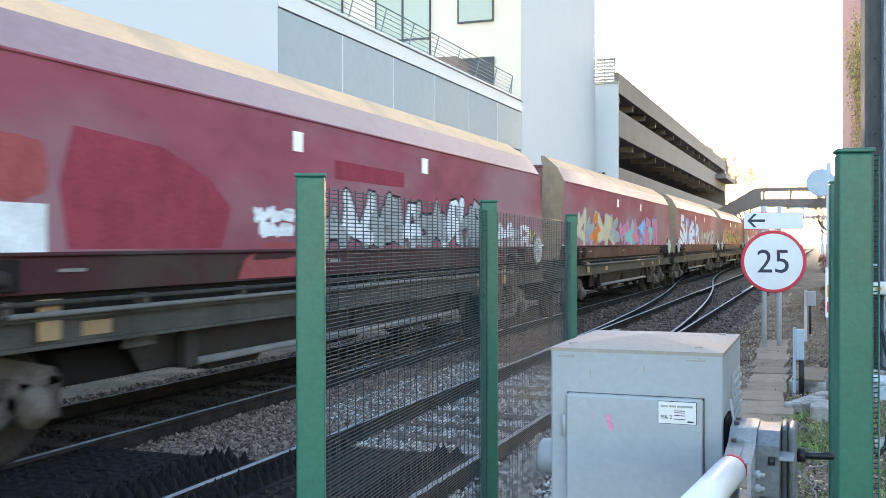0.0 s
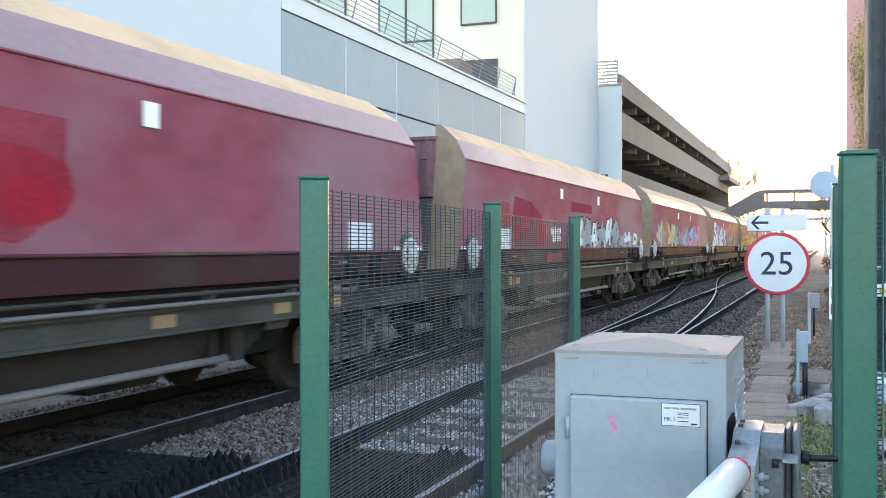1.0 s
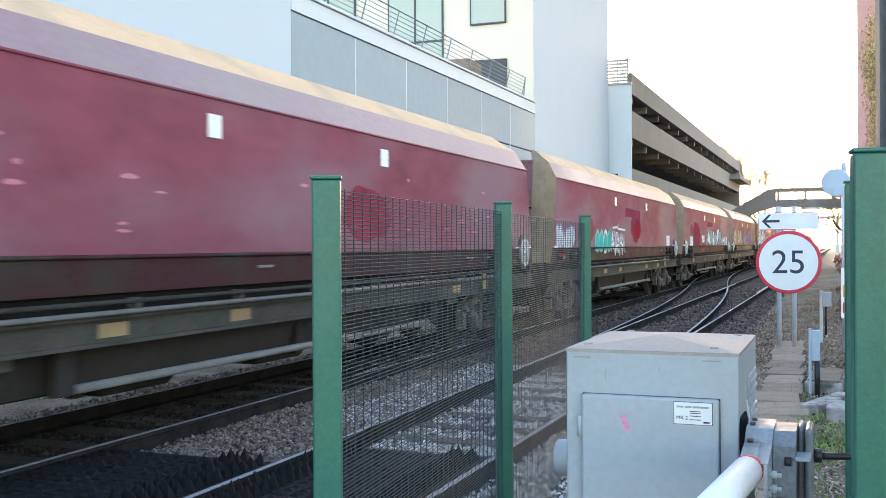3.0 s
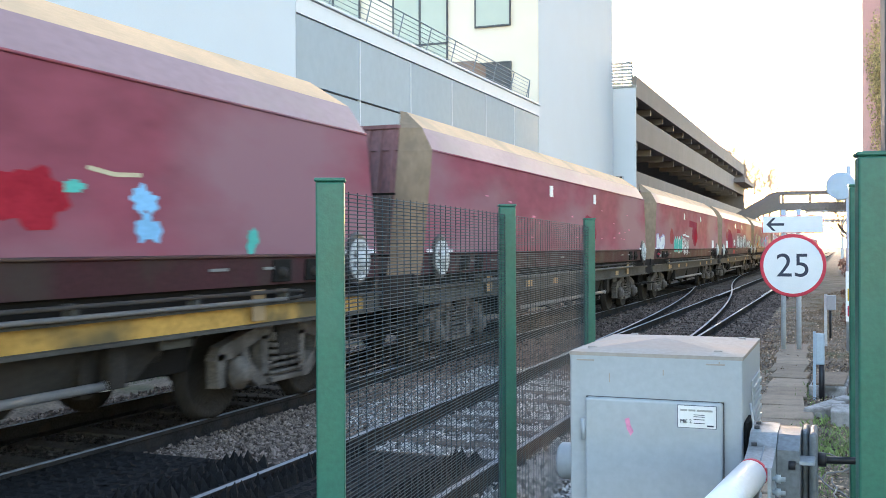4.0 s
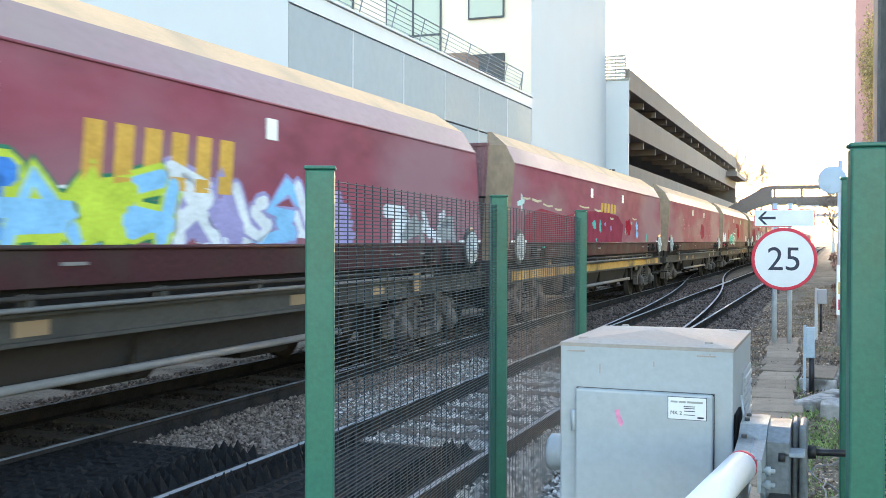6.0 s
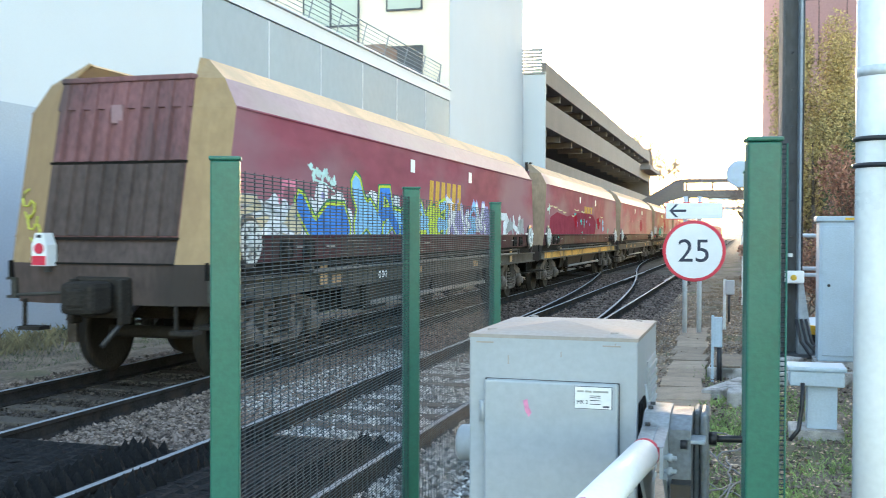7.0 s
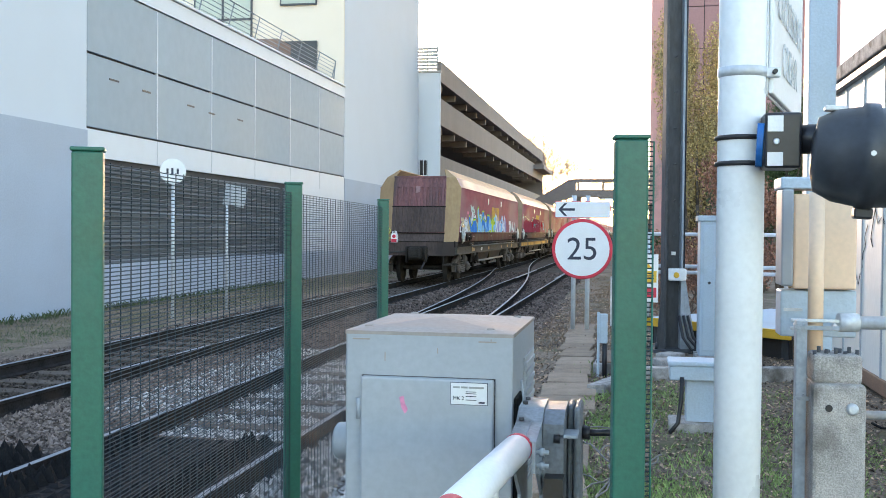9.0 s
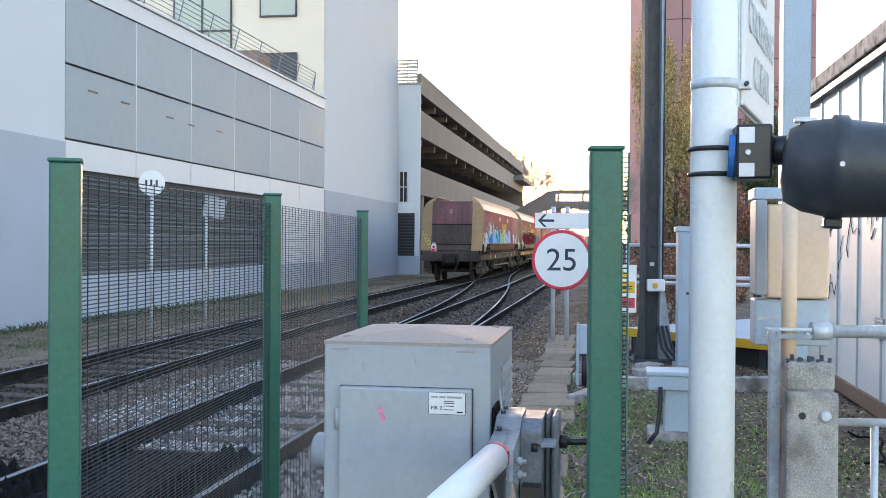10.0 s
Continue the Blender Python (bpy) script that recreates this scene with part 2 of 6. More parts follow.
def add_tube(bm, a, b, r, n=12, r2=None, caps=True):
    a, b = Vector(a), Vector(b)
    d = b - a
    g = bmesh.ops.create_cone(bm, cap_ends=caps, segments=n, radius1=r, radius2=r if r2 is None else r2, depth=d.length)
    m = Matrix.Translation((a + b) / 2) @ d.to_track_quat("Z", "Y").to_matrix().to_4x4()
    bmesh.ops.transform(bm, matrix=m, verts=g["verts"])
    for f in {f for v in g["verts"] for f in v.link_faces}:
        f.smooth = len(f.verts) == 4
    return bm


def tube(a, b, r, n=12, r2=None):
    return add_tube(bmesh.new(), a, b, r, n, r2)


def sweep(points, r, n=6):
    """One connected tube through the points."""
    bm = bmesh.new()
    P = [Vector(p) for p in points]
    rings = []
    for i, p in enumerate(P):
        d = (P[min(i + 1, len(P) - 1)] - P[max(i - 1, 0)]).normalized()
        q = d.to_track_quat("Z", "Y")
        rings.append([bm.verts.new(p + q @ Vector((r * math.cos(2 * math.pi * k / n), r * math.sin(2 * math.pi * k / n), 0))) for k in range(n)])
    for A, B in zip(rings, rings[1:]):
        for k in range(n):
            bm.faces.new((A[k], A[(k + 1) % n], B[(k + 1) % n], B[k])).smooth = True
    bm.faces.new(rings[0][::-1])
    bm.faces.new(rings[-1])
    return bm


def lathe(profile, n=24, axis="Z"):
    """A turned solid from (radius, height) pairs."""
    bm = bmesh.new()
    rings = []
    for r, h in profile:
        ring = []
        for i in range(n):
            a = 2 * math.pi * i / n
            p = (r * math.cos(a), r * math.sin(a), h)
            if axis == "X":
                p = (h, r * math.cos(a), r * math.sin(a))
            if axis == "Y":
                p = (r * math.cos(a), h, r * math.sin(a))
            ring.append(bm.verts.new(p))
        rings.append(ring)
    for A, B in zip(rings, rings[1:]):
        for i in range(n):
            bm.faces.new((A[i], A[(i + 1) % n], B[(i + 1) % n], B[i])).smooth = True
    bm.faces.new(rings[0][::-1])
    bm.faces.new(rings[-1])
    bmesh.ops.recalc_face_normals(bm, faces=bm.faces)
    return bm


def prism(poly, depth, axis="Y", start=0.0):
    """A flat outline pushed to a depth. The outline lies in the two axes other than axis."""
    bm = bmesh.new()

    def p(u, v, w):
        return {"Y": (u, w, v), "X": (w, u, v), "Z": (u, v, w)}[axis]
    A = [bm.verts.new(p(u, v, start)) for u, v in poly]
    B = [bm.verts.new(p(u, v, start + depth)) for u, v in poly]
    n = len(poly)
    bm.faces.new(A)
    bm.faces.new(B[::-1])
    for i in range(n):
        bm.faces.new((A[i], B[i], B[(i + 1) % n], A[(i + 1) % n]))
    bmesh.ops.recalc_face_normals(bm, faces=bm.faces)
    return bm


def smoothstep(a, b, x):
    u = max(0.0, min(1.0, (x - a) / (b - a)))
    return u * u * (3 - 2 * u)


# ---- ground ----
NEAR_C, FAR_C, GAUGE = -3.39, -6.66, 1.505


def ground_z(x, y):
    z = -0.03
    bed = smoothstep(-1.4, -2.2, x) * (1 - smoothstep(-8.2, -9.4, x))
    z = z * (1 - bed) - 0.22 * bed
    z -= 0.40 * smoothstep(-8.2, -10.5, x)
    if y > 5.0 and x > -11:
        z += 0.035 * (noise.noise((x * 1.3, y * 1.3, 0)) + 0.5 * noise.noise((x * 4, y * 4, 3)))
    return z


def build_ground():
    xs = [-400, -120, -60, -30, -20] + [-14 + 0.3 * i for i in range(81)] + [12, 20, 40, 120, 400]
    ys = [-300, -60, -20, -8] + [-2 + 0.4 * i for i in range(150)] + [60 + 5 * i for i in range(30)] + [260, 420, 800, 1800]
    verts = [(x, y, ground_z(x, y)) for y in ys for x in xs]
    n = len(xs)
    faces = [(j * n + i, j * n + i + 1, (j + 1) * n + i + 1, (j + 1) * n + i) for j in range(len(ys) - 1) for i in range(n - 1)]
    g = raw("ground", verts, faces, M_GROUND, smooth=True)
    tagged(g, "brown leaf-littered earth and dirt beside the railway tracks", "ground", kind="structure")
    bed_x = [-8.6, -8.2, -7, -5, -3, -2.0, -1.7]
    bed_z = [-0.40, -0.20, -0.19, -0.17, -0.19, -0.165, -0.17]
    by = [5.0 + 0.5 * i for i in range(60)] + [40 + 5 * i for i in range(60)]
    v = [(x + 0.15 * noise.noise((x, y * 0.7, 9)), y, z - 0.0 + 0.02 * noise.noise((x * 3, y * 3, 5))) for y in by for x, z in zip(bed_x, bed_z)]
    k = len(bed_x)
    f = [(j * k + i, j * k + i + 1, (j + 1) * k + i + 1, (j + 1) * k + i) for j in range(len(by) - 1) for i in range(k - 1)]
    b = raw("ballast_bed", v, f, M_BALLAST, smooth=True)
    tagged(b, "grey-brown crushed stone ballast bed under two tracks", "ballast", kind="structure")
    r = part("road", box(-16, 12, -9, 4.6, -0.2, -0.012), M_ROAD)
    tagged(r, "dark asphalt road over the level crossing", "road", kind="structure")


build_ground()


# ---- tracks ----
def rail_mesh(path, name, parent, label=""):
    """A rail swept along (x, y) points; the head is a separate polished strip."""
    foot = [(-0.07, -0.159), (-0.07, -0.145), (-0.012, -0.125), (-0.012, -0.045), (-0.035, -0.035), (-0.035, -0.004),
            (0.035, -0.004), (0.035, -0.035), (0.012, -0.045), (0.012, -0.125), (0.07, -0.145), (0.07, -0.159)]
    verts, faces, k = [], [], len(foot)
    for x, y in path:
        verts += [(x + u, y, w) for u, w in foot]
    for j in range(len(path) - 1):
        for i in range(k):
            a, b = j * k + i, j * k + (i + 1) % k
            faces.append((a, a + k, b + k, b))
    ob = raw(name, verts, faces, M_RAIL, parent)
    hv, hf = [], []
    for x, y in path:
        hv += [(x - 0.026, y, -0.004), (x - 0.017, y, 0.0), (x + 0.017, y, 0.0), (x + 0.026, y, -0.004)]
    for j in range(len(path) - 1):
        for i in range(3):
            hf.append((j * 4 + i, j * 4 + i + 1, j * 4 + i + 5, j * 4 + i + 4))
    hd = raw("rail_head", hv, hf, M_RAILTOP, ob)
    tagged(hd, "polished steel running surface")
    return ob


def cross_offset(y):
    """How far the crossover has left the near track at y."""
    y0, y1 = 11.0, 74.0
    mid, total = (y0 + y1) / 2, NEAR_C - FAR_C
    if y <= y0:
        return 0.0
    if y >= y1:
        return total
    if y < mid:
        return total / 2 * ((y - y0) / (mid - y0)) ** 2
    return total - total / 2 * ((y1 - y) / (y1 - mid)) ** 2


def build_track(center, label):
    tr = thing("railway_track", label, "track", kind="structure")
    for s in (-1, 1):
        rail_mesh([(center + s * GAUGE / 2, y) for y in (-12, 20, 60, 340)], "rail", tr)
    bm = box(-1.3, 1.3, -0.13, 0.13, -0.24, -0.075, 0.015)
    first = part("sleeper", bm, M_SLEEPER, tr, at=pose(center, 5.2, -0.078))
    for i in range(1, 130):
        o = new("sleeper", first.data)
        o.parent = tr
        o.matrix_basis = pose(center + random.uniform(-.02, .02), 5.2 + 0.68 * i, -0.078 + random.uniform(-.008, .008), 0, 0, random.uniform(-.6, .6))
    return tr


build_track(NEAR_C, "near railway track with rusty rails on concrete sleepers")
build_track(FAR_C, "far railway track that the coal wagons run along")
xo = thing("track_crossover", "curved crossover rails linking the two tracks", "track", kind="structure")
for s in (-1, 1):
    rail_mesh([(NEAR_C + s * (GAUGE / 2 - 0.005) - cross_offset(y), y) for y in [13 + 1.5 * i for i in range(41)]], "rail", xo)
for s in (-1, 1):
    rail_mesh([(NEAR_C + s * (GAUGE / 2 - 0.06), y) for y in (36, 38, 42, 44)], "check_rail", xo)


# ---- building beside the line ----
WX = -13.57


def build_left_building():
    b = thing("apartment_building", "pale rendered building with grey cladding panels and a terrace", "building")
    part("wall", box(WX - 12, WX, -40, 23.9, 4.1, 8.46), M_WALL, b, "pale blue-white rendered wall")
    part("plinth", box(WX - 12, WX + 0.03, -40, 23.9, -0.6, 4.1), M_DADO, b, "blue-grey painted lower wall")
    part("band_backing", box(WX - 12, WX - 0.10, 23.9, 46.88, -0.6, 7.95), M_JOINT, b, "dark backing behind the panels")
    part("parapet", box(WX - 12, WX + 0.02, 23.9, 46.88, 7.93, 8.40), M_WHITE, b, "white parapet fascia")
    part("coping", box(WX - 12, WX + 0.09, 23.9, 46.88, 8.42, 8.50, 0.015), M_WHITE, b)
    part("coping_shadow_gap", box(WX - 11, WX + 0.0, 23.9, 46.88, 8.398, 8.422), M_JOINT, b)
    part("lower_fascia", box(WX - 1, WX + 0.0, 23.9, 46.88, 3.45, 4.15), M_WHITE, b, "white strip below the panels")
    for i in range(1, 6):
        part("fascia_joint", box(WX, WX + 0.006, 23.9 + 3.83 * i - .01, 23.9 + 3.83 * i + .01, 3.46, 4.14), M_PANEL, b)
    step = 22.98 / 6
    for i in range(6):
        for z0, z1 in ((4.21, 6.05), (6.11, 7.90)):
            part("panel", box(WX - 0.09, WX - 0.02, 23.93 + step * i + 0.03, 23.93 + step * (i + 1) - 0.03, z0, z1, 0.008), M_PANEL, b)
        part("panel_strip", box(WX - 0.09, WX - 0.012, 23.93 + step * (i + 1) - 0.028, 23.93 + step * (i + 1) + 0.028, 4.21, 7.90), M_WHITE, b)
    for i, (y, z) in enumerate(((25.3, 5.55), (27.1, 5.5), (30.0, 5.45), (31.6, 5.4), (34.0, 5.45))):
        part("vent_slot", box(WX - 0.03, WX - 0.008, y - 0.25, y + 0.25, z - 0.025, z + 0.025), M_BLACK, b)
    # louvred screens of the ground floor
    # near-black backing carries the shade behind the slats
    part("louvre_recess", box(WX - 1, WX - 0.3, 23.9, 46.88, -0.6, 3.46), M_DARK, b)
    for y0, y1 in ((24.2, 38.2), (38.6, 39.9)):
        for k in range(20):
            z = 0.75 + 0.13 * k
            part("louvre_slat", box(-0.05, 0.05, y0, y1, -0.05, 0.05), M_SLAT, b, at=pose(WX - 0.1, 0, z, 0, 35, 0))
    part("ground_wall", box(WX - 0.4, WX + 0.01, 23.9, 46.88, -0.6, 0.7), M_DADO, b)
    part("ground_wall", box(WX - 0.4, WX + 0.005, 39.95, 46.88, 0.7, 3.45), M_WHITE, b)
    # tower
    part("tower", box(WX - 9, WX, 46.9, 63.5, 4.1, 22), M_WALL, b, "pale rendered stair tower")
    part("tower_front", box(WX - 9, WX - 0.02, 46.80, 46.9, 8.5, 22), M_CREAM, b, "rendered face with windows, toned cream for the light on it")
    part("tower_plinth", box(WX - 9, WX + 0.03, 46.9, 63.5, -0.8, 4.1), M_DADO, b)
    part("upper_storey", box(WX - 30, WX - 9, 46.85, 63.5, 8.5, 22), M_CREAM, b)
    for x0, x1, z0, z1, lights in ((-16.72, -14.96, 12.4, 14.6, 1), (-21.1, -18.2, 10.6, 15.2, 2), (-16.65, -14.93, 8.9, 10.6, 1), (-26, -23.0, 10.6, 15.2, 2)):
        # the lowest window is painted dark for the unlit room behind it
        w = part("window", box(x0, x1, 46.70, 46.80, z0, z1), M_GLASS if z0 > 9 else M_FRAME, b, "greenish glass window" if z0 > 9 else "window coloured dark for its unlit interior")
        for bx in (box(x0 - .03, x0 + .03, 46.66, 46.79, z0, z1), box(x1 - .03, x1 + .03, 46.66, 46.79, z0, z1),
                   box(x0 - .03, x1 + .03, 46.655, 46.785, z0 - .05, z0 + .02), box(x0 - .03, x1 + .03, 46.655, 46.785, z1 - .02, z1 + .03)):
            part("window_frame", bx, M_FRAME, w)
        if lights == 2:
            part("window_frame", box((x0 + x1) / 2 - .05, (x0 + x1) / 2 + .05, 46.66, 46.79, z0, z1), M_FRAME, w)
            part("window_frame", box(x0, x1, 46.66, 46.79, z0 + 1.1, z0 + 1.2), M_FRAME, w)
    # terrace railing, leaning outwards on raked posts
    rl = thing("terrace_railing", "grey steel terrace railing along the parapet", "railing")
    for i in range(9):
        y = 26.5 + 2.45 * i
        part("post", tube((WX - 0.45, y, 8.5), (WX - 0.25, y + 0.15, 9.55), 0.022, 8), M_WEIGHT, rl)
    for k in range(7):
        u = (k + 1) / 7
        part("rail", tube((WX - 0.45 + 0.2 * u, 24, 8.5 + 1.05 * u), (WX - 0.45 + 0.2 * u, 46.2, 8.5 + 1.05 * u), 0.013 if k < 6 else 0.026, 6), M_WEIGHT, rl)
    part("end_post", tube((WX - 0.45, 46.5, 8.5), (WX - 0.25, 46.2, 9.55), 0.028, 8), M_WEIGHT, rl)
    pl = thing("planter_box", "brown timber planter on the terrace", "planter")
    part("planter", box(WX - 2.2, WX - 0.9, 40.2, 41.8, 8.5, 9.5, 0.02), mat("terrace_timber", (0.22, 0.15, 0.12), 0.8), pl)


build_left_building()


def build_car_park():
    c = thing("car_park", "multi-storey concrete car park with dark open decks", "car park",
              at=Matrix.Translation((-0.05, 0.58, 1.655)) @ Matrix.Scale(0.911, 4) @ Matrix.Translation((0.05, -0.58, -1.655)))
    x = -13.45
    part("end_wall", box(x - 9, x, 70.3, 70.58, -0.8, 12.75), M_WALL, c, "pale rendered end wall")
    part("wall_cap", box(x - 9, x + 0.05, 70.22, 70.6, 12.75, 12.92), M_LOUVRE, c)
    w = part("window", box(-14.9, -14.3, 70.24, 70.30, 4.5, 6.6), M_DARK, c, "dark narrow stair window")
    for u in (-14.88, -14.6, -14.33):
        part("window_frame", box(u - 0.025, u + 0.025, 70.20, 70.245, 4.5, 6.6), M_WHITE, w)
    part("window_frame", box(-14.9, -14.3, 70.205, 70.24, 5.5, 5.56), M_WHITE, w)
    part("sill", box(-15.1, -13.78, 70.15, 70.3, 3.7, 4.35), M_WHITE, c)
    lv = part("louvre_door", box(-15.05, -13.8, 70.25, 70.3, 0.6, 3.69), M_DARK, c, "dark louvred door")
    for k in range(14):
        part("slat", box(-15.0, -13.84, 70.2, 70.25, 0.8 + 0.21 * k, 0.88 + 0.21 * k), M_STEEL, lv)
    part("wall_base", box(x - 9, x + 0.01, 70.2, 70.3, -0.8, 0.68), M_DADO, c)
    # louvred plant screen on top of the end wall
    for k in range(7):
        part("screen_slat", box(-15.2, -13.66, 70.3, 70.42, 12.98 + 0.235 * k, 13.13 + 0.235 * k), M_LOUVRE, c)
    for u in (-15.2, -14.4, -13.7):
        part("screen_post", box(u - 0.04, u + 0.04, 70.4, 70.5, 12.9, 14.62), M_WEIGHT, c)
    for z0, z1 in ((12.15, 13.6), (9.1, 10.98), (5.0, 6.96)):
        part("parapet_band", box(x - 0.35, x, 70.6, 152, z0, z1, 0.02), M_CONC, c)
        part("deck", box(x - 30, x - 0.35, 70.6, 152, z0 + 0.05, z0 + 0.4), M_CONC, c)
        if z0 < 12:
            for i in range(11):
                part("column", box(x - 7.4, x - 6.9, 73 + 7.4 * i, 73.5 + 7.4 * i, z0 + 0.4, z0 + 3.6), M_CONC, c)
        for i in range(14):
            part("beam_end", box(x - 2.5, x - 0.36, 72.5 + 5.6 * i, 72.9 + 5.6 * i, z0 - 0.45, z0 + 0.05), M_CONC, c)
    # near-black walls stand in for the shade inside the open decks
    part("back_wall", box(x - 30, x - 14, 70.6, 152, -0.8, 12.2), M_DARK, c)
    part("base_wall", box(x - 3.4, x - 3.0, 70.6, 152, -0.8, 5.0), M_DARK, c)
    for i in range(12):
        part("column", box(x - 0.6, x - 0.1, 72 + 7.2 * i, 72.5 + 7.2 * i, -0.8, 5.0), M_CONC, c)
    part("end_wall", box(x - 30, x, 152, 153, -0.8, 13.2), M_CONC, c)
    part("ramp_canopy", box(x - 8, x + 1.4, 138, 153, 10.2, 10.8), M_CONC, c)


build_car_park()


# ---- coal train ----
HALF = 8.95          # half the distance from wagon to wagon


def ring(z, hl, hw, cy, cx):
    """Plan outline with cut corners, anticlockwise from the near side."""
    return [(hw, -hl + cy, z), (hw, hl - cy, z), (hw - cx, hl, z), (-hw + cx, hl, z), (-hw, hl - cy, z), (-hw, -hl + cy, z), (-hw + cx, -hl, z), (hw - cx, -hl, z)]


def quad(pts, thick=None):
    bm = bmesh.new()
    vs = [bm.verts.new(p) for p in pts]
    f = bm.faces.new(vs)
    f.normal_update()
    if thick:
        n = f.normal.copy()
        r = bmesh.ops.extrude_face_region(bm, geom=[f])
        for v in r["geom"]:
            if isinstance(v, bmesh.types.BMVert):
                v.co -= n * thick
        bmesh.ops.recalc_face_normals(bm, faces=bm.faces)
    return bm


def build_bogie(wagon, y):
    bg = new("bogie")
    bg.parent = wagon
    bg.location = (0, y, 0)
    for s in (-1, 1):
        x = s * 1.02
        frame_bm = bmesh.new()
        pieces = ([(-1.24, 0.60), (-1.14, 0.73), (-0.55, 0.87), (0.55, 0.87), (1.14, 0.73), (1.24, 0.60), (0.98, 0.60), (0.50, 0.74), (-0.50, 0.74), (-0.98, 0.60)],
                  [(-0.80, 0.46), (-0.50, 0.28), (0.50, 0.28), (0.80, 0.46), (0.70, 0.58), (0.42, 0.39), (-0.42, 0.39), (-0.70, 0.58)],
                  [(-0.42, 0.36), (-0.31, 0.36), (-0.31, 0.78), (-0.44, 0.78)], [(0.31, 0.36), (0.42, 0.36), (0.44, 0.78), (0.31, 0.78)],
                  [(-1.20, 0.34), (-1.08, 0.34), (-1.08, 0.66), (-1.22, 0.66)], [(1.08, 0.34), (1.20, 0.34), (1.22, 0.66), (1.08, 0.66)],
                  [(-0.76, 0.40), (-0.66, 0.48), (-0.68, 0.70), (-0.80, 0.66)], [(0.66, 0.48), (0.76, 0.40), (0.80, 0.66), (0.68, 0.70)])
        for poly in pieces:
            piece = prism(poly, 0.13, "X", x - 0.065)
            me = bpy.data.meshes.new("casting")
            piece.to_mesh(me)
            piece.free()
            frame_bm.from_mesh(me)
            bpy.data.meshes.remove(me)
        part("side_frame", frame_bm, M_BOGIE, bg)
        part("bolster_end", box(x - 0.10, x + 0.10, -0.26, 0.26, 0.71, 0.80, 0.02), M_BOGIE, bg)
        part("spring_plank", box(x - 0.12, x + 0.12, -0.33, 0.33, 0.29, 0.35, 0.015), M_BOGIE, bg)
        for w in (-0.9, 0.9):
            part("axle_box", lathe([(0.12, 0), (0.16, 0.01), (0.16, 0.09), (0.10, 0.10), (0.09, 0.15), (0.04, 0.16)], 14, "X"), M_BOGIE, bg, at=pose(x + s * 0.04, w, 0.46, 0, 0, 0 if s > 0 else 180))
        for w in (-0.24, -0.08, 0.08, 0.24):
            bm = bmesh.new()
            for k in range(5):
                add_tube(bm, (x + s * 0.07, w, 0.37 + 0.07 * k), (x + s * 0.07, w, 0.41 + 0.07 * k), 0.062, 8)
            part("spring", bm, M_BOGIE, bg)
    part("bolster", box(-1.15, 1.15, -0.22, 0.22, 0.55, 0.92, 0.03), M_GRIME, bg)
    for w in (-0.9, 0.9):
        bm = tube((-1.0, 0, 0), (1.0, 0, 0), 0.075, 12)
        for s in (-1, 1):
            wheel = lathe([(0.10, -0.07), (0.34, -0.03), (0.40, -0.065), (0.485, -0.065), (0.485, -0.035), (0.46, -0.03), (0.455, 0.065), (0.40, 0.065), (0.34, 0.0), (0.10, 0.05)], 28, "X")
            bmesh.ops.transform(wheel, matrix=pose(s * 0.755, 0, 0, 0, 0, 0 if s > 0 else 180), verts=wheel.verts)
            me = bpy.data.meshes.new("wheel_turning")
            wheel.to_mesh(me)
            wheel.free()
            bm.from_mesh(me)
            bpy.data.meshes.remove(me)
        part("wheelset", bm, M_GRIME, bg, at=pose(0, w, 0.46))


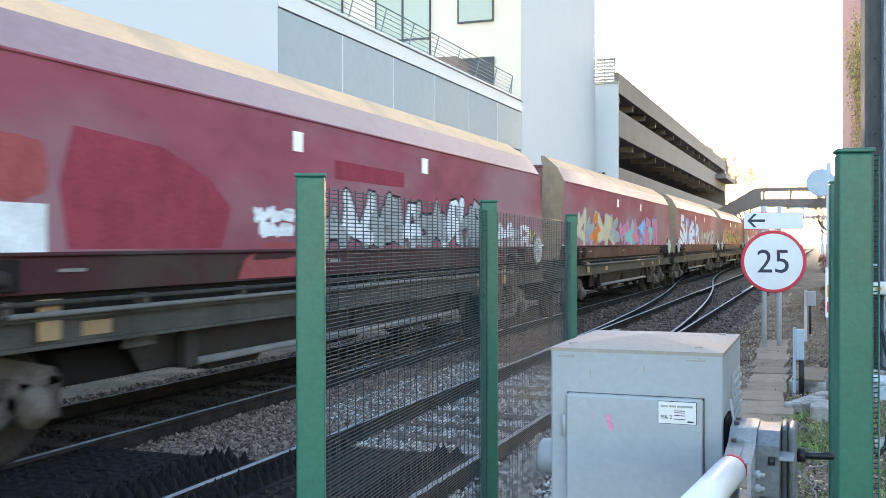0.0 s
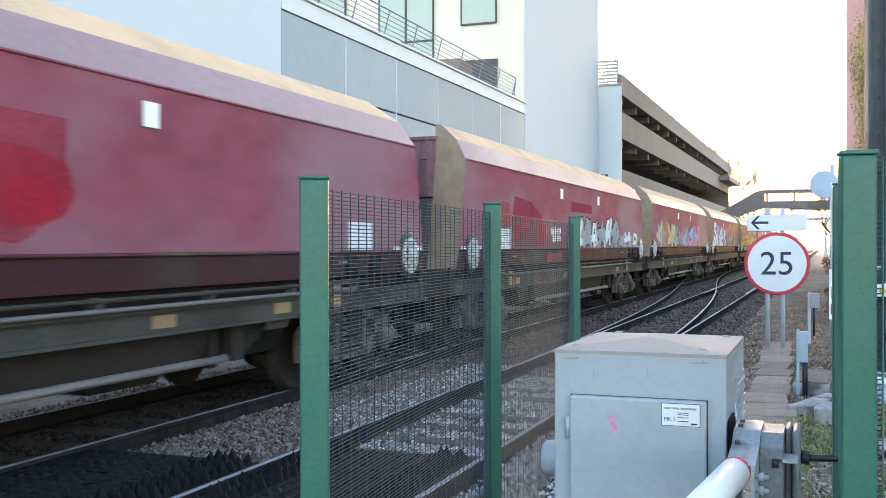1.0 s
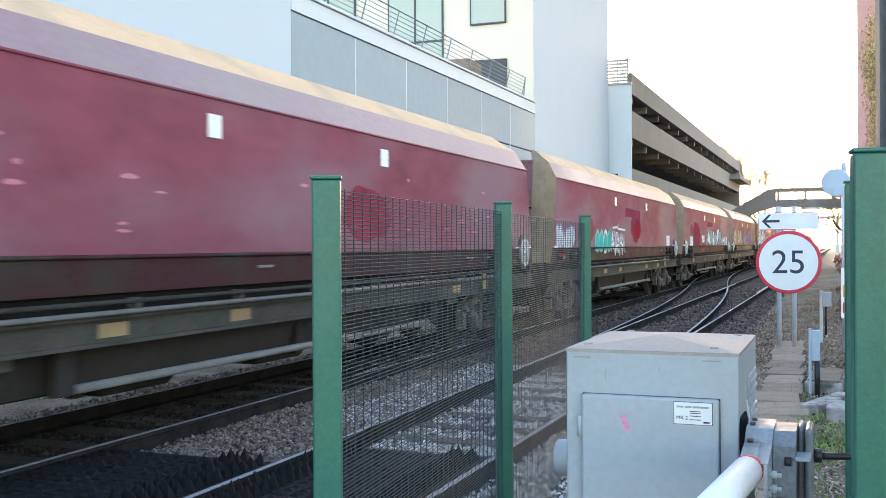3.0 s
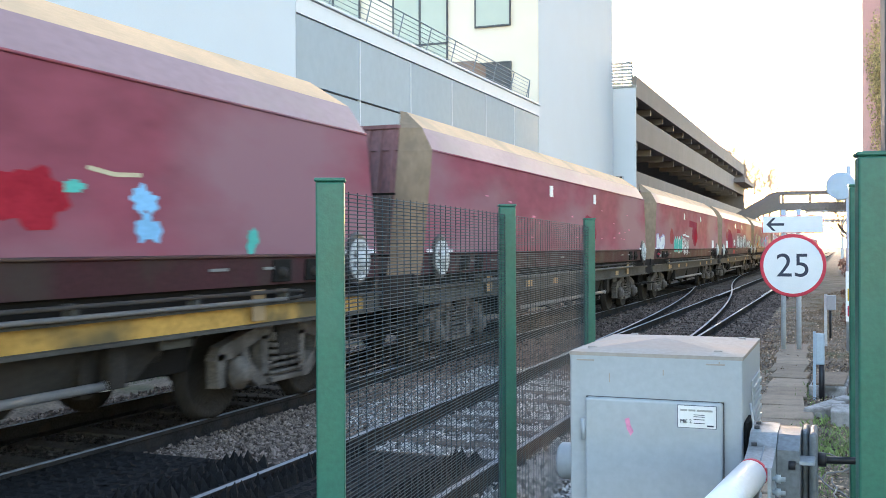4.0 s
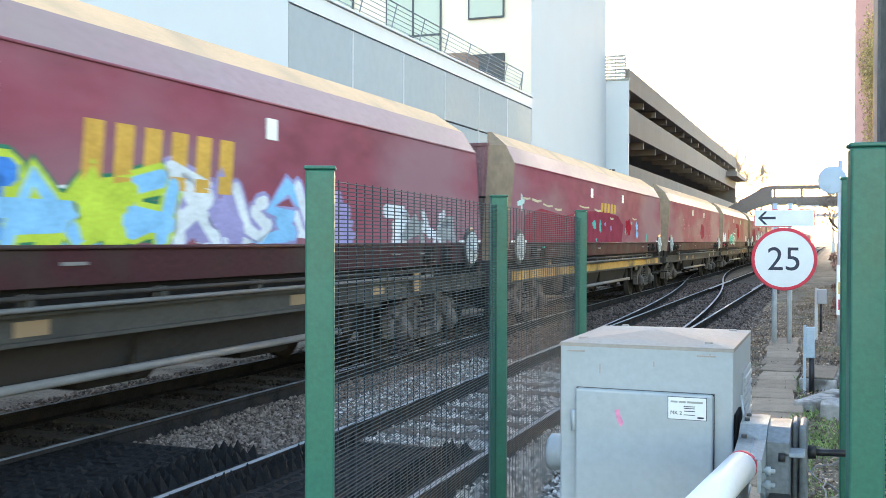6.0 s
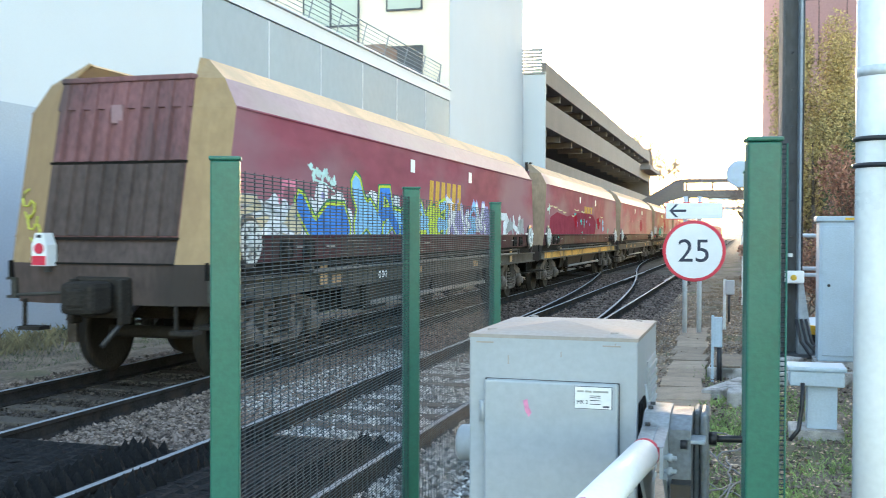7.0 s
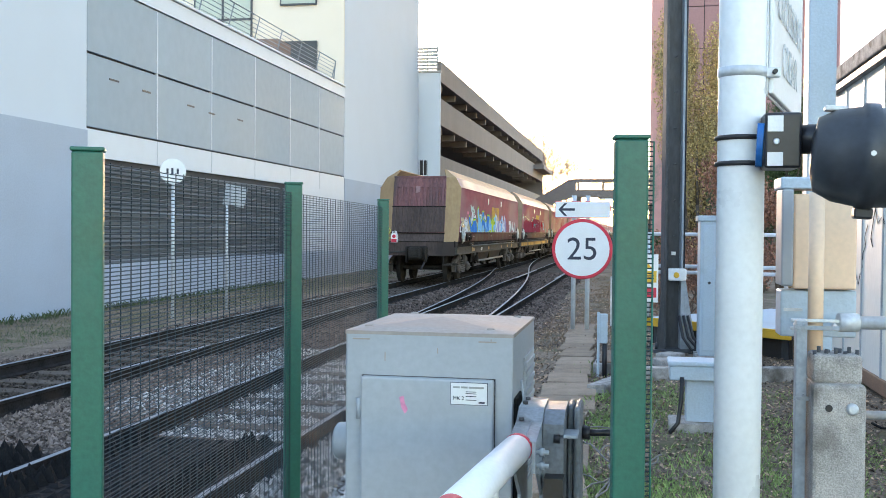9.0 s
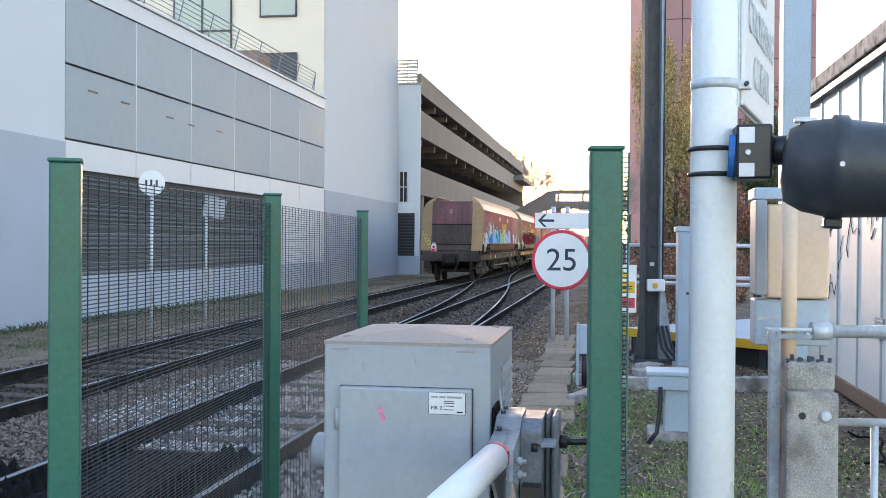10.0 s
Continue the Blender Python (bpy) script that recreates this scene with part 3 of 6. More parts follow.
def build_wagon():
    w = thing("coal_wagon", "maroon bogie coal hopper wagon with a tan rim", "wagon", group="coal train wagons")
    R = [ring(1.30, 8.42, 1.28, 0.12, 0.43), ring(1.585, 8.34, 1.30, 0.12, 0.45), ring(3.0, 8.04, 1.31, 0.12, 0.46), ring(3.33, 7.95, 1.12, 0.12, 0.29), ring(3.60, 7.67, 0.76, 0.12, 0.04)]
    names = {0: "side", 4: "side", 1: "corner", 3: "corner", 5: "corner", 7: "corner", 2: "end", 6: "end"}
    for lev in range(4):
        for i in range(8):
            a, b, c, d = R[lev][i], R[lev][(i + 1) % 8], R[lev + 1][(i + 1) % 8], R[lev + 1][i]
            kind = names[i]
            if kind == "side":
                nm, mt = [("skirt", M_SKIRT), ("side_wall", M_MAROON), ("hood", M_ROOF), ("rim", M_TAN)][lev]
            elif kind == "corner":
                nm, mt = ("corner_panel", M_CORNER)
            else:
                if lev >= 2:
                    continue
                nm, mt = ("end_wall", M_END if lev else M_ENDLOW)
            part(nm, quad([a, b, c, d], 0.03), mt, w)
    for s in (-1, 1):
        # top of the end wall, a little lower than the hood, and its ribs
        part("end_wall", quad([(-s * 0.85, s * 8.04, 3.0), (s * 0.85, s * 8.04, 3.0), (s * 0.83, s * 7.95, 3.33), (-s * 0.83, s * 7.95, 3.33)], 0.03), M_END, w)
        part("end_cap", box(-0.84, 0.84, s * 7.95 - 0.07, s * 7.95 + 0.05, 3.31, 3.37, 0.01), M_END, w)
        for k in range(9):
            x = -0.76 + 0.19 * k
            for z0, z1, y0, y1, mt in ((2.42, 3.30, 8.163, 7.97, M_END), (1.60, 2.38, 8.337, 8.172, M_ENDLOW)):
                bm = bmesh.new()
                pr = [(x - 0.06, 0), (x - 0.035, 0.055), (x + 0.035, 0.055), (x + 0.06, 0)]
                A = [bm.verts.new((u, s * (y0 + v), z0)) for u, v in pr]
                B = [bm.verts.new((u, s * (y1 + v), z1)) for u, v in pr]
                for i in range(3):
                    bm.faces.new((A[i], A[i + 1], B[i + 1], B[i]))
                bm.faces.new(A)
                bm.faces.new(B)
                bmesh.ops.recalc_face_normals(bm, faces=bm.faces)
                part("end_rib", bm, mt, w)
        part("lower_end_sheet", quad([(-s * 0.84, s * 8.342, 1.60), (s * 0.84, s * 8.342, 1.60), (s * 0.84, s * 8.176, 2.40), (-s * 0.84, s * 8.176, 2.40)], 0.006), M_ENDLOW, w, "sooty lower end sheet")
        part("end_placard", box(-0.12, 0.02, s * 8.09 - 0.03, s * 8.09 + 0.045, 2.84, 3.04), M_ROOF, w)
        lo, hi = ring(0.86, 8.40, 1.20, 0.12, 0.43), R[0]
        for i in ((1, 2, 3) if s > 0 else (5, 6, 7)):
            part("end_apron", quad([lo[i], lo[(i + 1) % 8], hi[(i + 1) % 8], hi[i]], 0.03), M_ENDLOW, w, "sooty apron below the end")
        part("apron_seam", box(-0.84, 0.84, s * 8.42 - 0.02, s * 8.42 + 0.012, 1.29, 1.31), M_UNDER, w)
        part("seam_rail", box(-0.86, 0.86, s * 8.172 - 0.02, s * 8.172 + 0.03, 2.385, 2.415), M_UNDER, w)
        part("drawgear_plate", box(-0.34, 0.34, s * 8.44 - 0.05, s * 8.44 + 0.05, 0.72, 1.16, 0.03), M_GRIME, w)
        for u in (-0.30, 0.30):
            part("drawgear_rib", box(u - 0.03, u + 0.03, min(s * 8.42, s * 8.60), max(s * 8.42, s * 8.60), 0.66, 1.14, 0.02), M_GRIME, w)
        part("release_lever", tube((-1.05, s * 8.50, 0.95), (0.15, s * 8.62, 1.02), 0.018, 8), M_SOLE, w)
        for u in (-0.95, 0.95):
            part("corner_step", box(u - 0.14, u + 0.14, s * 8.36 - 0.10, s * 8.36 + 0.10, 0.56, 0.60), M_GRIME, w)
            part("step_hanger", box(u - 0.13, u - 0.10, s * 8.36 - 0.02, s * 8.36 + 0.02, 0.58, 0.90), M_GRIME, w)
        part("end_ledge", box(-0.86, 0.86, s * 8.35 - 0.04, s * 8.35 + 0.03, 1.555, 1.585), M_UNDER, w)
        part("coupler", box(-0.12, 0.12, min(s * 8.4, s * 8.94), max(s * 8.4, s * 8.94), 0.86, 1.06, 0.03), M_GRIME, w)
        part("coupler_head", box(-0.2, 0.2, s * 8.72 - 0.2, s * 8.72 + 0.2, 0.78, 1.12, 0.06), M_GRIME, w)
        part("brake_hose", tube((0.35, s * 8.2, 0.95), (0.2, s * 8.75, 0.45), 0.03, 8), M_BLACK, w)
        part("end_step", box(0.85, 1.25, s * 7.9 - 0.15, s * 7.9 + 0.15, 0.58, 0.62), M_GRIME, w)
    part("hopper_floor", box(-0.9, 0.9, -7.75, 7.75, 2.5, 2.56), M_DARK, w)
    for s in (-1, 1):
        x = s * 1.23
        # solebar as a channel
        part("solebar", box(x - 0.03, x + 0.03, -8.35, 8.35, 0.90, 1.13), M_SOLE, w)
        # black strip painted for the shade between skirt and solebar
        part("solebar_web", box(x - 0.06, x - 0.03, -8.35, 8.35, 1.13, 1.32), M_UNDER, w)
        for z in (0.90, 1.105):
            part("solebar_flange", box(min(x, x + s * 0.09), max(x, x + s * 0.09), -8.35, 8.35, z, z + 0.03), M_SOLE, w)
        part("skirt_lip", tube((s * 1.31, -8.2, 1.585), (s * 1.31, 8.2, 1.585), 0.018, 6), M_SKIRT, w)
        part("crease_strip", tube((s * 1.315, -7.91, 3.0), (s * 1.315, 7.91, 3.0), 0.014, 6), M_MAROON, w)
        part("grab_rail", tube((s * 1.35, -6.0, 1.235), (s * 1.35, 6.0, 1.235), 0.02, 6), M_SHEET, w)
        part("grab_rail", tube((s * 1.35, -6.0, 1.155), (s * 1.35, 6.0, 1.155), 0.022, 6), M_LINK, w)
        for k in range(9):
            part("bracket", box(s * 1.31 - 0.05, s * 1.31 + 0.05, -6 + 1.5 * k - .03, -6 + 1.5 * k + .03, 1.135, 1.26), M_SOLE, w)
        part("brake_pipe", tube((s * 1.14, -3.6, 0.58), (s * 1.14, 3.6, 0.58), 0.038, 10), M_PIPE, w)
        for y in (-3.6, 3.6):
            part("pipe_end", tube((s * 1.14, y - 0.05, 0.58), (s * 1.14, y + 0.05, 0.58), 0.045, 10), M_SIGNW, w)
            part("hanger_plate", box(s * 1.20 - 0.02, s * 1.20 + 0.02, y * 1.22 - 0.22, y * 1.22 + 0.22, 0.80, 1.06, 0.01), M_SOLE, w)
        for y in (-6.05, 6.05):
            part("rail_bend", sweep([(s * 1.35, y * 0.99, 1.235), (s * 1.345, y * 1.04, 1.225), (s * 1.31, y * 1.06, 1.20), (s * 1.345, y * 1.04, 1.165), (s * 1.35, y * 0.99, 1.155)], 0.02, 6), M_SHEET, w)
        for y in (-3.4, 0.0, 3.4):
            part("pipe_hanger", box(s * 1.06 - 0.04, s * 1.06 + 0.04, y - 0.06, y + 0.06, 0.5, 1.02), M_GRIME, w)
        # hand brake wheels beside each end
        for y in (-7.66, 7.66):
            # raised black disc, coloured for the dark of a recess
            part("wheel_recess", lathe([(0.31, -0.0), (0.31, 0.02), (0.28, 0.025)], 28, "X"), M_BLACK, w, at=pose(s * 1.298, y, 1.54, 0, 0, 0 if s > 0 else 180))
            hw = part("hand_wheel", lathe([(0.095, 0.03), (0.095, 0.08), (0.02, 0.10)], 20, "X"), M_WHEELPAINT, w, "pale grey hand brake wheel", at=pose(s * 1.31, y, 1.53, 0, 0, 0 if s > 0 else 180))
            for q in (-0.38, 0.38):
                part("wheel_bracket", box(s * 1.30 - 0.01, s * 1.30 + 0.03, y + q - 0.07, y + q + 0.07, 1.60, 1.645, 0.006), M_SIGNW, w)
            bm = bmesh.new()
            n = 32
            for r0, r1 in ((0.19, 0.24),):
                A = [bm.verts.new((0.05, r0 * math.cos(2 * math.pi * i / n), r0 * math.sin(2 * math.pi * i / n))) for i in range(n)]
                B = [bm.verts.new((0.05, r1 * math.cos(2 * math.pi * i / n), r1 * math.sin(2 * math.pi * i / n))) for i in range(n)]
                C = [bm.verts.new((0.025, r1 * math.cos(2 * math.pi * i / n), r1 * math.sin(2 * math.pi * i / n))) for i in range(n)]
                for i in range(n):
                    j = (i + 1) % n
                    bm.faces.new((A[i], B[i], B[j], A[j]))
                    bm.faces.new((B[i], C[i], C[j], B[j]))
            for i in range(8):
                add_box(bm, 0.035, 0.06, 0.07, 0.21, -0.022, 0.022, 0, Matrix.Rotation(2 * math.pi * i / 8, 4, "X"))
            part("wheel_rim", bm, M_WHEELPAINT, hw)
        # valve boxes in the skirt and the plate beside them
        for y in (-6.65, -6.0, 6.0, 6.65):
            # raised box coloured near black for the dark of a recess
            vb = part("valve_box", box(s * 1.30 - 0.02, s * 1.30 + 0.014, y - 0.17, y + 0.17, 1.325, 1.55, 0.008), M_UNDER, w)
            part("valve_body", lathe([(0.05, -0.03), (0.06, 0.0), (0.05, 0.05), (0.02, 0.06)], 12, "X"), M_GRIME, vb, at=pose(s * 1.31, y - 0.03, 1.42, 0, 0, 0 if s > 0 else 180))
        for y in (-5.55, 5.55):
            part("hanging_plate", box(s * 1.30, s * 1.315, y - 0.11, y + 0.11, 0.96, 1.26, 0.004), M_CORNER, w)
        # builder's plates and data panels
        for y in (-1.87, 1.78):
            part("data_plate", box(s * 1.308 - 0.01, s * 1.308 + 0.012, y - 0.10, y + 0.10, 2.64, 2.85), M_SIGNW, w, "white load plate")
        for y in (-6.25, -5.3, -1.0, 4.9, 5.8):
            part("data_panel", box(s * 1.295 - 0.01, s * 1.295 + 0.012, y - 0.14, y + 0.14, 1.452, 1.478), M_PIPE, w)
    for s in (-1, 1):
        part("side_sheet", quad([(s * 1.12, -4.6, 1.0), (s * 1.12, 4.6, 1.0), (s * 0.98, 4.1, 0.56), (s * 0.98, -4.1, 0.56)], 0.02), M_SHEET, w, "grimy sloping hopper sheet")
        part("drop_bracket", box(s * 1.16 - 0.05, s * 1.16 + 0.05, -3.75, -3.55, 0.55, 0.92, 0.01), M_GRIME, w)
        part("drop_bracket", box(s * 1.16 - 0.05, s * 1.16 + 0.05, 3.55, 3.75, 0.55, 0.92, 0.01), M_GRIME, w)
    # black panel added to darken the space under the body
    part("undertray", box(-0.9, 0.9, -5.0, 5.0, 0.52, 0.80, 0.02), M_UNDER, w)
    part("centre_sill", box(-0.25, 0.25, -8.0, 8.0, 0.85, 1.2), M_GRIME, w)
    for y in (-2.4, 0, 2.4):
        bm = bmesh.new()
        T = [(-1.15, y - 1.15, 1.24), (1.15, y - 1.15, 1.24), (1.15, y + 1.15, 1.24), (-1.15, y + 1.15, 1.24)]
        Bq = [(-0.85, y - 0.45, 0.42), (0.85, y - 0.45, 0.42), (0.85, y + 0.45, 0.42), (-0.85, y + 0.45, 0.42)]
        tv, bv = [bm.verts.new(p) for p in T], [bm.verts.new(p) for p in Bq]
        bm.faces.new(bv)
        for i in range(4):
            bm.faces.new((tv[i], tv[(i + 1) % 4], bv[(i + 1) % 4], bv[i]))
        bmesh.ops.recalc_face_normals(bm, faces=bm.faces)
        part("discharge_hopper", bm, M_GRIME, w)
    part("air_tank", lathe([(0.16, -0.5), (0.2, -0.44), (0.2, 0.44), (0.16, 0.5)], 14, "Y"), M_GRIME, w, at=pose(0.75, 4.1, 0.78))
    for y in (-6.4, 6.4):
        build_bogie(w, y)
    return w


N_WAGONS = 15
first_wagon = build_wagon()
wagons = [first_wagon] + [copy_thing(first_wagon, Matrix.Identity(4)) for _ in range(N_WAGONS - 1)]


# ---- green mesh fence ----
def fence_post(fence, x, y, top, turn, w=0.085, d=0.06):
    bm = add_box(bmesh.new(), -w / 2, w / 2, -d / 2, d / 2, -0.25, top, 0.006)
    p = part("post", bm, M_GREEN, fence, at=pose(x, y, 0, 0, 0, turn))
    part("post_cap", box(-w / 2 - .004, w / 2 + .004, -d / 2 - .004, d / 2 + .004, top, top + 0.012, 0.004), M_GREEN, p)
    return p


def mesh_panel(fence, a, b, z0, z1):
    """Welded wire: close horizontal wires, wide-set upright wires."""
    a, b = Vector((*a, 0)), Vector((*b, 0))
    d = b - a
    length = d.length
    nv, nh = int(length / 0.0762), int((z1 - z0) / 0.0127)
    verts, faces = [], []

    def bar(x0, x1, y0, y1, za, zb):
        k = len(verts)
        verts.extend([(x0, y0, za), (x1, y0, za), (x1, y1, za), (x0, y1, za), (x0, y0, zb), (x1, y0, zb), (x1, y1, zb), (x0, y1, zb)])
        faces.extend([tuple(k + i for i in f) for f in ((3, 2, 1, 0), (4, 5, 6, 7), (0, 1, 5, 4), (1, 2, 6, 5), (2, 3, 7, 6), (3, 0, 4, 7))])
    for i in range(nh + 1):
        z = z0 + 0.0127 * i
        k = len(verts)
        for x in (0, length):
            verts.extend([(x, -0.002, z), (x, 0, z + 0.0018), (x, 0.002, z), (x, 0, z - 0.0018)])
        faces.extend([(k + j, k + (j + 1) % 4, k + 4 + (j + 1) % 4, k + 4 + j) for j in range(4)])
    for i in range(nv + 1):
        x = min(length, 0.0762 * i)
        bar(x - 0.0014, x + 0.0014, 0.0016, 0.0045, z0, z1)
    ob = raw("mesh_panel", verts, faces, M_WIRE, fence)
    ob.matrix_basis = Matrix.Translation((a.x, a.y, 0)) @ d.to_track_quat("X", "Z").to_matrix().to_4x4()
    tagged(ob, "dark green welded wire mesh", kind="stuff")


F1, F2, F3 = (-1.545, 3.23), (-1.745, 5.55), (-2.0, 8.45)
fence = thing("mesh_fence", "green steel post and welded mesh fence beside the track", "fence")
for (x, y), top in ((F1, 1.856), (F2, 1.872), (F3, 1.88)):
    fence_post(fence, x, y, top, 25)
mesh_panel(fence, F1, F2, 0.05, 1.835)
mesh_panel(fence, F2, F3, 0.05, 1.83)
fence_b = thing("mesh_fence", "short green mesh fence panel seen almost edge-on", "fence")
fence_post(fence_b, -0.045, 3.32, 1.885, 8)
mesh_panel(fence_b, (-0.002, 3.31), (0.014, 3.315), 0.05, 1.88)
part("edge_wire", tube((0.014, 3.315, 0.05), (0.014, 3.315, 1.88), 0.003, 6), M_GREEN, fence_b)
mesh_panel(fence_b, (-0.03, 3.36), (-0.055, 5.55), 0.05, 1.90)
fence_post(fence_b, -0.062, 5.6, 1.935, 4, 0.06)


# ---- barrier machine ----
def build_barrier_machine():
    m = thing("barrier_machine", "grey steel barrier machine cabinet with a pitched lid", "cabinet", at=pose(-0.695, 4.22, -0.012, 0, 0, 0))
    part("body", box(-0.295, 0.275, -0.30, 0.42, -0.02, 1.312, 0.006), M_GREYBOX, m)
    bm = bmesh.new()
    lo = [(-0.2965, -0.3015, 1.303), (0.2765, -0.3015, 1.303), (0.2765, 0.4215, 1.303), (-0.2965, 0.4215, 1.303)]
    hi = [(x, y, 1.315) for x, y, _ in lo]
    top = [(-0.02, 0.0, 1.345), (0.02, 0.1, 1.345)]
    L1, L2 = [bm.verts.new(p) for p in lo], [bm.verts.new(p) for p in hi]
    a, b = bm.verts.new(top[0]), bm.verts.new(top[1])
    bm.faces.new(L1[::-1])
    for i in range(4):
        bm.faces.new((L1[i], L1[(i + 1) % 4], L2[(i + 1) % 4], L2[i]))
    for f in ((L2[0], L2[1], a), (L2[1], L2[2], b, a), (L2[2], L2[3], b), (L2[3], L2[0], a, b)):
        bm.faces.new(f)
    bmesh.ops.recalc_face_normals(bm, faces=bm.faces)
    lid = part("lid", bm, M_LID, m, "dusty pale pitched lid")
    for x, y in ((-0.24, -0.2), (0.19, -0.22), (-0.2, 0.36), (0.22, 0.3)):
        part("lid_bolt", box(x - 0.014, x + 0.014, y - 0.011, y + 0.011, 1.308, 1.327, 0.004), M_LID, lid)
    door = part("door", box(-0.235, 0.215, -0.335, -0.30, 0.12, 1.165, 0.008), M_GREYBOX, m)
    # thin black rim drawn for the shadow round the door edge
    part("door_gasket", box(-0.2365, 0.2175, -0.308, -0.299, 0.1185, 1.1665), M_BLACK, door)
    lab = part("label_plate", box(0.075, 0.195, -0.339, -0.336, 1.085, 1.155), M_SIGNW, door, "white maker's label with dark print")
    part("label_rim", box(0.073, 0.197, -0.3365, -0.335, 1.083, 1.157), M_INK, lab)
    for k, w in enumerate((0.022, 0.022, 0.050)):
        x0 = 0.083 + (0, 0.026, 0.052)[k]
        part("label_bar", box(x0, x0 + w, -0.3412, -0.339, 1.138, 1.144), M_LOUVRE, lab)
    for z in (1.127, 1.121, 1.112, 1.100):
        part("label_bar", box(0.125, 0.160, -0.3412, -0.339, z - .001, z + .001), M_INK, lab)
    part("label_bar", box(0.168, 0.188, -0.3412, -0.339, 1.090, 1.095), M_INK, lab)
    text(lab, "MK 2", 0.082, -0.3415, 1.100, 0.017, M_INK)
    part("paint_mark", prism([(-0.10, 1.10), (-0.085, 1.105), (-0.08, 1.08), (-0.07, 1.06), (-0.08, 1.045), (-0.092, 1.065)], 0.002, "Y", -0.3365), M_PINK, door, "pink chalk scrawl")
    for z in (1.02, 0.3):
        part("hinge", tube((-0.243, -0.32, z), (-0.243, -0.32, z + 0.07), 0.010, 8), M_GREYBOX, door)
    part("side_louvre", box(0.276, 0.281, 0.02, 0.36, 0.7, 1.2), M_GREYBOX, m)
    for k in range(14):
        part("louvre_slat", box(0.279, 0.287, 0.04, 0.34, 0.72 + 0.034 * k, 0.735 + 0.034 * k), M_GREYBOX, m)
    part("motor_boss", lathe([(0.065, -0.05), (0.065, 0.05), (0.055, 0.06)], 24, "X"), M_GREYBOX, m, at=pose(-0.32, -0.12, 0.90, 0, 0, 180))
    part("pivot_boot", box(0.274, 0.288, -0.27, -0.10, 0.62, 1.10, 0.006), M_RUBBER, m, "black rubber boot round the pivot")
    part("cable", sweep([(0.284, -0.12, 1.14), (0.296, -0.16, 1.08), (0.300, -0.20, 0.98), (0.296, -0.25, 0.90)], 0.004, 6), M_GALV, m)
    for x, z, h in ((-0.16, 1.215, 0.030), (0.02, 1.245, 0.018), (0.20, 1.285, 0.012)):
        part("scuff", box(x, x + 0.004, -0.3012, -0.30, z, z + h), M_LID, m)
    for x in (-0.24, 0.19):
        part("lid_lip", box(x - 0.03, x + 0.03, -0.3035, -0.30, 1.285, 1.29), M_LID, m)
    return m


def text(parent, body, x, y, z, size, material, turn=0.0, extrude=0.001):
    cu = bpy.data.curves.new("lettering", "FONT")
    cu.body, cu.size, cu.extrude = body, size, extrude
    cu.materials.append(material)
    ob = new("lettering", cu)
    ob.parent = parent
    ob.matrix_basis = pose(x, y, z, 90, 0, turn)
    return ob


build_barrier_machine()


